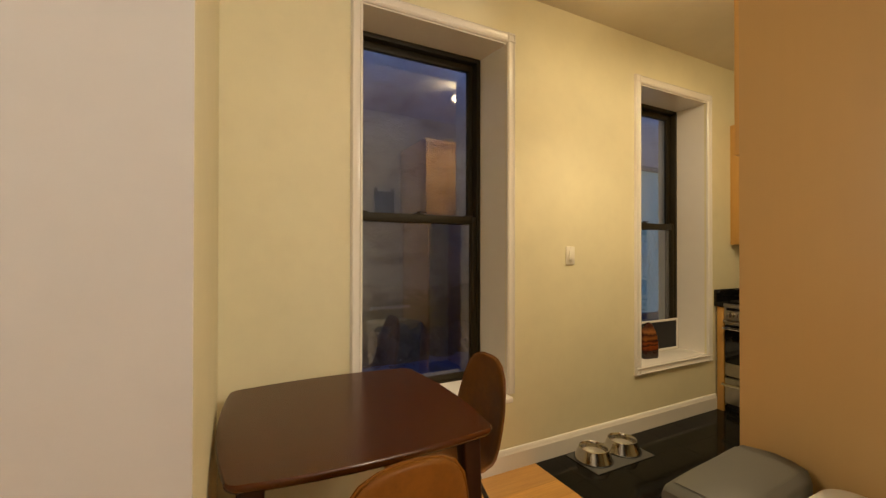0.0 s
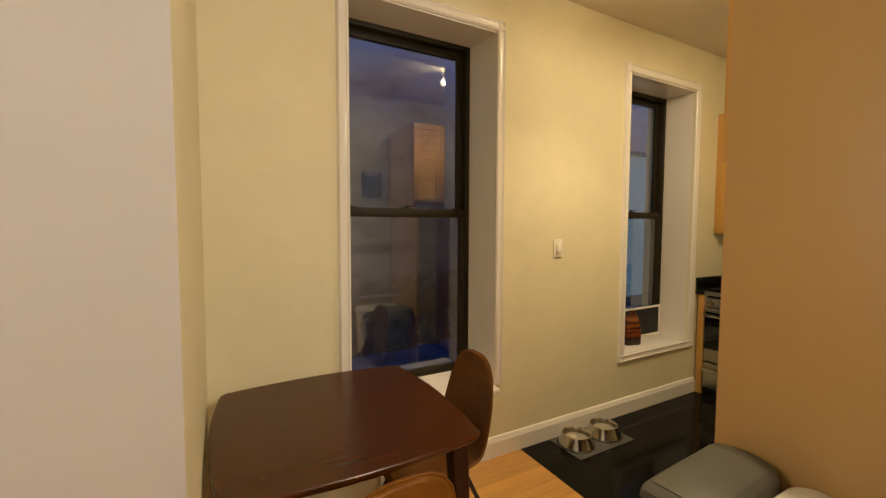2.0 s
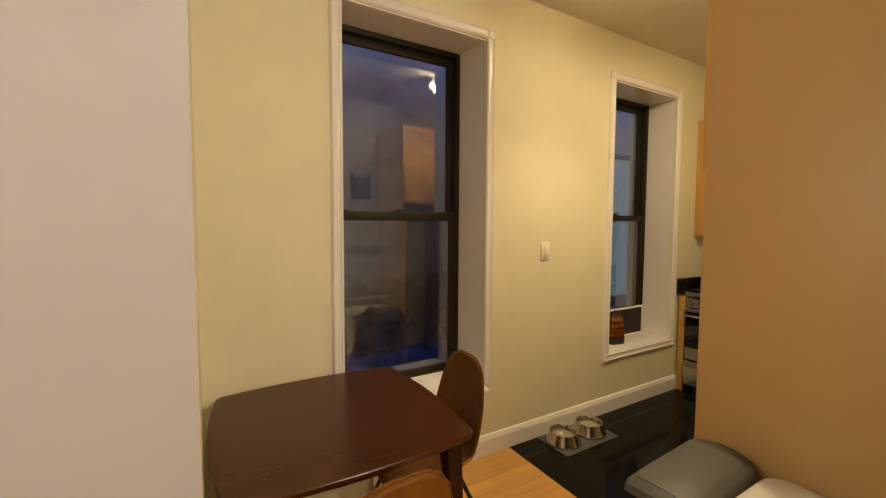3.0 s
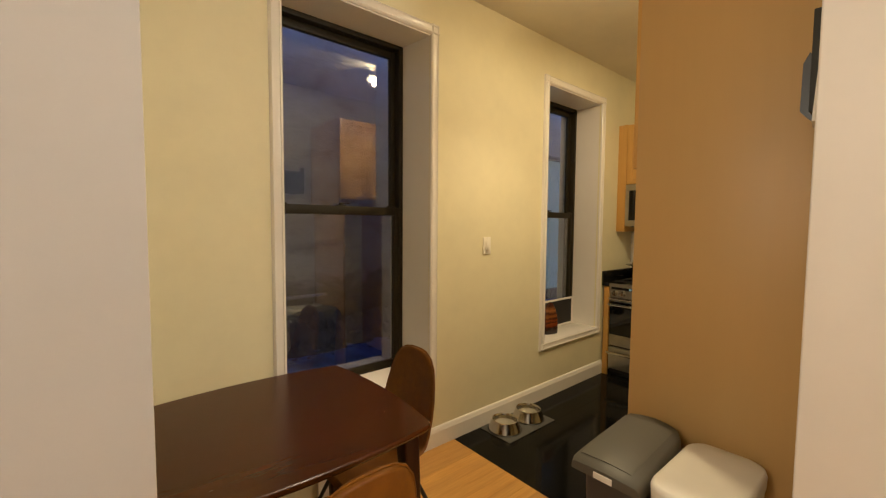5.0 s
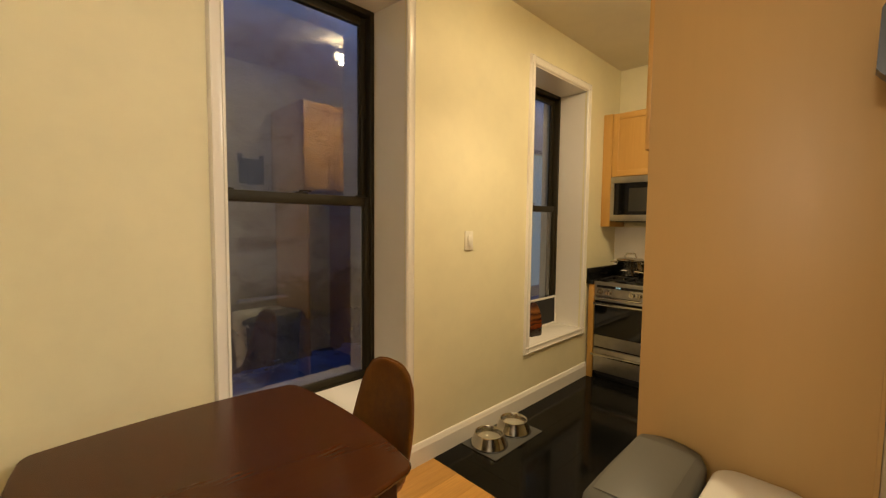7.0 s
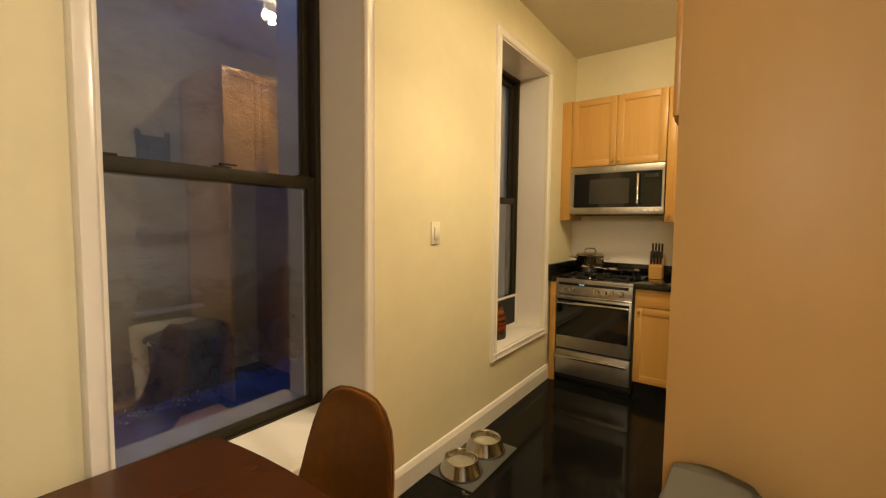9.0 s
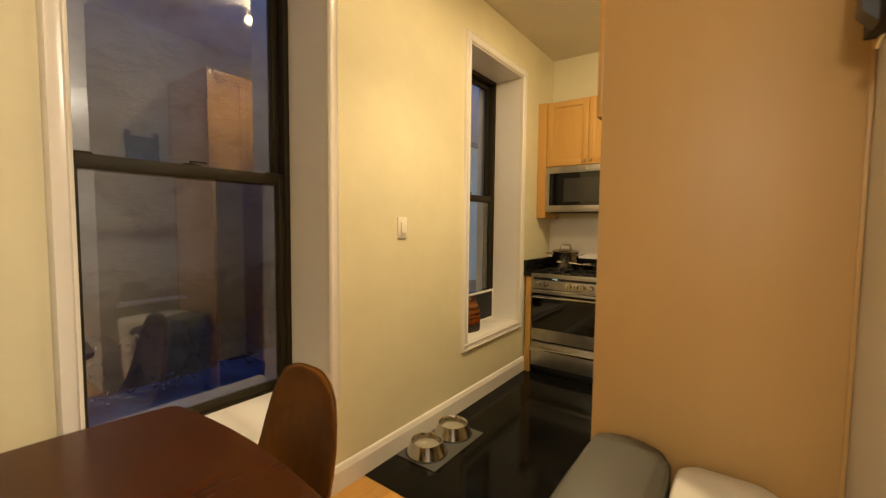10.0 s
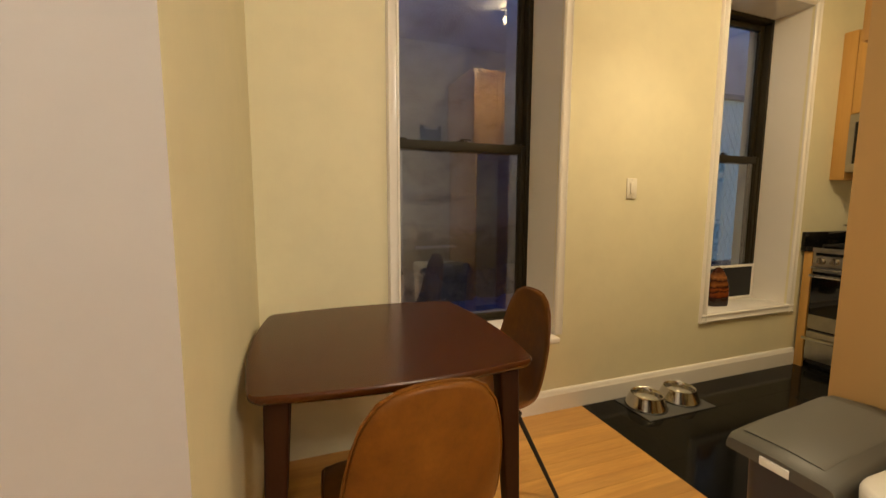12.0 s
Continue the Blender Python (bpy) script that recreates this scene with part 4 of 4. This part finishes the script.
part("lid", loft([rounded(1.742, 0.264, 0.207, 0.130, 0.07, 0.511), rounded(1.742, 0.264, 0.209, 0.132, 0.07, 0.55), rounded(1.742, 0.264, 0.205, 0.128, 0.068, 0.562), rounded(1.742, 0.264, 0.196, 0.119, 0.062, 0.568), rounded(1.742, 0.264, 0.12, 0.08, 0.04, 0.571)]), M_WHITE, b2, "white rounded lid")

# ---- table ----
tb = thing("dining_table", "dark espresso wood dining table with softly bowed edges", "table", at=(0.691, 1.283, 0), rz=-0.6)
TOP = 0.76
HX, HY, R, BOW = 0.398, 0.392, 0.030, 0.036
rings = [rounded(0, 0, HX - 0.014, HY - 0.014, R - 0.01, TOP - 0.030, BOW), rounded(0, 0, HX - 0.003, HY - 0.003, R, TOP - 0.020, BOW), rounded(0, 0, HX, HY, R, TOP - 0.010, BOW), rounded(0, 0, HX - 0.001, HY - 0.001, R, TOP - 0.004, BOW), rounded(0, 0, HX - 0.005, HY - 0.005, R - 0.004, TOP, BOW)]
part("tabletop", loft(rings), M_TABLE, tb, "polished dark tabletop")
for sx in (-1, 1):
    for sy in (-1, 1):
        top = (sx * 0.335, sy * 0.320)
        bot = (sx * 0.365, sy * 0.350)
        rr = []
        for f, h in ((0, 0.033), (0.45, 0.027), (1, 0.017)):
            cx, cy = top[0] + (bot[0] - top[0]) * f, top[1] + (bot[1] - top[1]) * f
            rr.append(rounded(cx, cy, h, h, 0.009, (TOP - 0.031) * (1 - f), 0, 3, 2))
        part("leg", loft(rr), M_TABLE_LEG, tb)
for sy in (-1, 1):
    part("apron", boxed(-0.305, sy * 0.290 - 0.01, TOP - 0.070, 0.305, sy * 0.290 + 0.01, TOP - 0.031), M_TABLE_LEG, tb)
for sx in (-1, 1):
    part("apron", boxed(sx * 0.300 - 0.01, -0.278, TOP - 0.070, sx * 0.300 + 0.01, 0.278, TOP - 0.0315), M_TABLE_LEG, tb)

# ---- shell chairs ----
CHAIR = [  # forward, height, half width, side lift
    (0.235, 0.330, 0.152, 0.000), (0.225, 0.357, 0.180, 0.004), (0.180, 0.369, 0.199, 0.012), (0.090, 0.359, 0.211, 0.024), (0.000, 0.347, 0.215, 0.034),
    (-0.090, 0.341, 0.215, 0.046), (-0.155, 0.350, 0.213, 0.054), (-0.200, 0.385, 0.211, 0.056), (-0.222, 0.444, 0.208, 0.050), (-0.234, 0.516, 0.203, 0.040),
    (-0.242, 0.588, 0.195, 0.030), (-0.249, 0.659, 0.180, 0.022), (-0.254, 0.716, 0.160, 0.014), (-0.257, 0.759, 0.127, 0.008), (-0.259, 0.781, 0.084, 0.003), (-0.260, 0.789, 0.038, 0.000),
]


def chair_shell(thick):
    n = 14
    pts = [Vector((0, f, h)) for f, h, w, l in CHAIR]
    inner, outer = [], []
    for i, (f, h, w, l) in enumerate(CHAIR):
        tan = (pts[min(i + 1, len(pts) - 1)] - pts[max(i - 1, 0)]).normalized()
        nor = Vector((0, tan.z, -tan.y)) if Vector((0, tan.z, -tan.y)).dot(Vector((0, 0.5, 0.9))) > 0 else Vector((0, -tan.z, tan.y))
        ri, ro = [], []
        for k in range(n + 1):
            u = -1 + 2 * k / n
            p = pts[i] + Vector((u * w, 0, 0)) + nor * (l * abs(u) ** 2.6)
            e = max(0.0, 1 - abs(u) ** 6)
            t = thick * (0.45 + 0.55 * e)
            ri.append(p + nor * t * 0.5)
            ro.append(p - nor * t * 0.5)
        inner.append(ri)
        outer.append(ro)
    return inner, outer


def chair(at, rz, label):
    c = thing("dining_chair", label, "chair", "chairs round the table", at, rz)
    c.scale = (1, 1, 1.068)
    inner, outer = chair_shell(0.034)
    rings = [a + list(reversed(b)) for a, b in zip(inner, outer)]
    sh = part("shell", loft(rings), M_LEATHER, c, "one-piece cognac leather seat and back")
    sub = sh.modifiers.new("soft", "SUBSURF")
    sub.levels = sub.render_levels = 1
    path = [(a[0] + b[0]) / 2 for a, b in zip(inner, outer)]
    path += [(inner[-1][k] + outer[-1][k]) / 2 for k in range(1, 14)]
    path += [(a[-1] + b[-1]) / 2 for a, b in zip(reversed(inner), reversed(outer))]
    path = [p for p, q in zip(path, path[1:]) if (q - p).length > 1e-3] + [path[-1]]
    loops = []
    for k, p in enumerate(path):
        tan = (path[min(k + 1, len(path) - 1)] - path[max(k - 1, 0)]).normalized()
        side = tan.cross(Vector((0, 0.6, 0.8))).normalized()
        up = side.cross(tan)
        loops.append([p + (side * math.cos(a) + up * math.sin(a)) * 0.0042 for a in (0, 1.257, 2.513, 3.770, 5.027)])
    rim = loft(loops)
    part("piping", rim, M_LEATHER, c, "leather edge piping")
    for sx in (-1, 1):
        for sy in (-1, 1):
            bm = rod(bmesh.new(), (sx * 0.12, sy * 0.11, 0.324), (sx * 0.245, sy * 0.235 - 0.01, 0.0), 0.011, 0.008)
            part("leg", bm, M_BLACK, c, "thin black metal leg")
    part("leg_frame", boxed(-0.14, -0.13, 0.312, 0.14, 0.13, 0.324, bevel=0.003), M_BLACK, c)
    return c


chair((1.163, 1.431, 0), 90, "cognac leather shell chair on thin black legs beside the window")
chair((0.674, 0.915, 0), 3, "cognac leather shell chair pushed in at the table's end")

# ---- snack pouch on the second window's board ----
pouch = thing("treat_pouch", "glossy orange and black pouch standing on the window board", "pouch", at=(3.337, 1.965, 0.4805), rz=-12)
rr = []
for z, h, d in ((0, 0.070, 0.040), (0.015, 0.075, 0.044), (0.10, 0.076, 0.042), (0.16, 0.068, 0.034), (0.20, 0.054, 0.026), (0.235, 0.036, 0.016), (0.252, 0.022, 0.010), (0.258, 0.008, 0.005)):
    rr.append(rounded(0, 0, h, d, min(h, d) * 0.6, z * 1.11, 0, 3, 5))


def m_pouch():
    m, nt, b = shader("printed_foil", 0.22)
    sep = nt.nodes.new("ShaderNodeSeparateXYZ")
    v = coords(nt)
    nt.links.new(v, sep.inputs[0])
    n = tex(nt, v, 26, 2)
    a = nt.nodes.new("ShaderNodeMath")
    a.operation = "MULTIPLY_ADD"
    nt.links.new(n, a.inputs[0])
    a.inputs[1].default_value = 0.05
    nt.links.new(sep.outputs["Z"], a.inputs[2])
    s = nt.nodes.new("ShaderNodeMath")
    s.operation = "MULTIPLY"
    s.inputs[1].default_value = 3.4
    nt.links.new(a.outputs[0], s.inputs[0])
    col = ramp(nt, s.outputs[0], [(0.0, (0.02, 0.008, 0.006)), (0.30, (0.03, 0.01, 0.006)), (0.33, (0.13, 0.022, 0.006)), (0.42, (0.20, 0.045, 0.009)), (0.45, (0.02, 0.006, 0.005)), (0.51, (0.22, 0.05, 0.01)), (0.57, (0.03, 0.008, 0.006)), (0.63, (0.24, 0.075, 0.015)), (0.72, (0.03, 0.008, 0.006)), (0.82, (0.30, 0.11, 0.03)), (0.95, (0.05, 0.014, 0.008))])
    nt.links.new(col, b.inputs["Base Color"])
    bump(nt, b, tex(nt, v, 30, 3), 0.8, 0.008)
    return m


part("bag", loft(rr), m_pouch(), pouch)

# ---- floor pieces: oak boards and black tiles ----
BW, y = 0.0708, -2.44
rng = random.Random(11)
row = 0
while y < WALL_Y:
    y1 = min(y + BW, WALL_Y + 0.004)
    cuts = [-1.75]
    x = -1.75 + rng.uniform(0.2, 0.9)
    while x < 1.25:
        cuts.append(x)
        x += rng.uniform(0.55, 1.15)
    for i, a in enumerate(cuts):
        last = i == len(cuts) - 1
        g = 0.00035
        if last:
            pts = [(a + g, y + g), (seam_x(y) - g, y + g), (seam_x(y1) - g, y1 - g), (a + g, y1 - g)]
        else:
            pts = [(a + g, y + g), (cuts[i + 1] - g, y + g), (cuts[i + 1] - g, y1 - g), (a + g, y1 - g)]
        ob = part("board", prism(pts, -0.014, rng.uniform(-0.0005, 0.0)), M_OAK, floor, "", False)
    y = y1
T = 0.305
y = WALL_Y
while y > -0.06:
    y0 = max(y - T, -0.06)
    edges = [None] + [2.16 + T * i for i in range(9)] + [FAR_X + 0.002]
    for a, b in zip(edges, edges[1:]):
        g = 0.0007
        if a is None:
            pts = [(seam_x(y0) + 0.004, y0 + g), (b - g, y0 + g), (b - g, y - g), (seam_x(y) + 0.004, y - g)]
        else:
            if b - a < 0.03 or a > FAR_X:
                continue
            pts = [(a + g, y0 + g), (min(b, FAR_X) - g, y0 + g), (min(b, FAR_X) - g, y - g), (a + g, y - g)]
        part("tile", prism(pts, -0.014, -0.0004), M_TILE, floor, "", False)
    y = y0
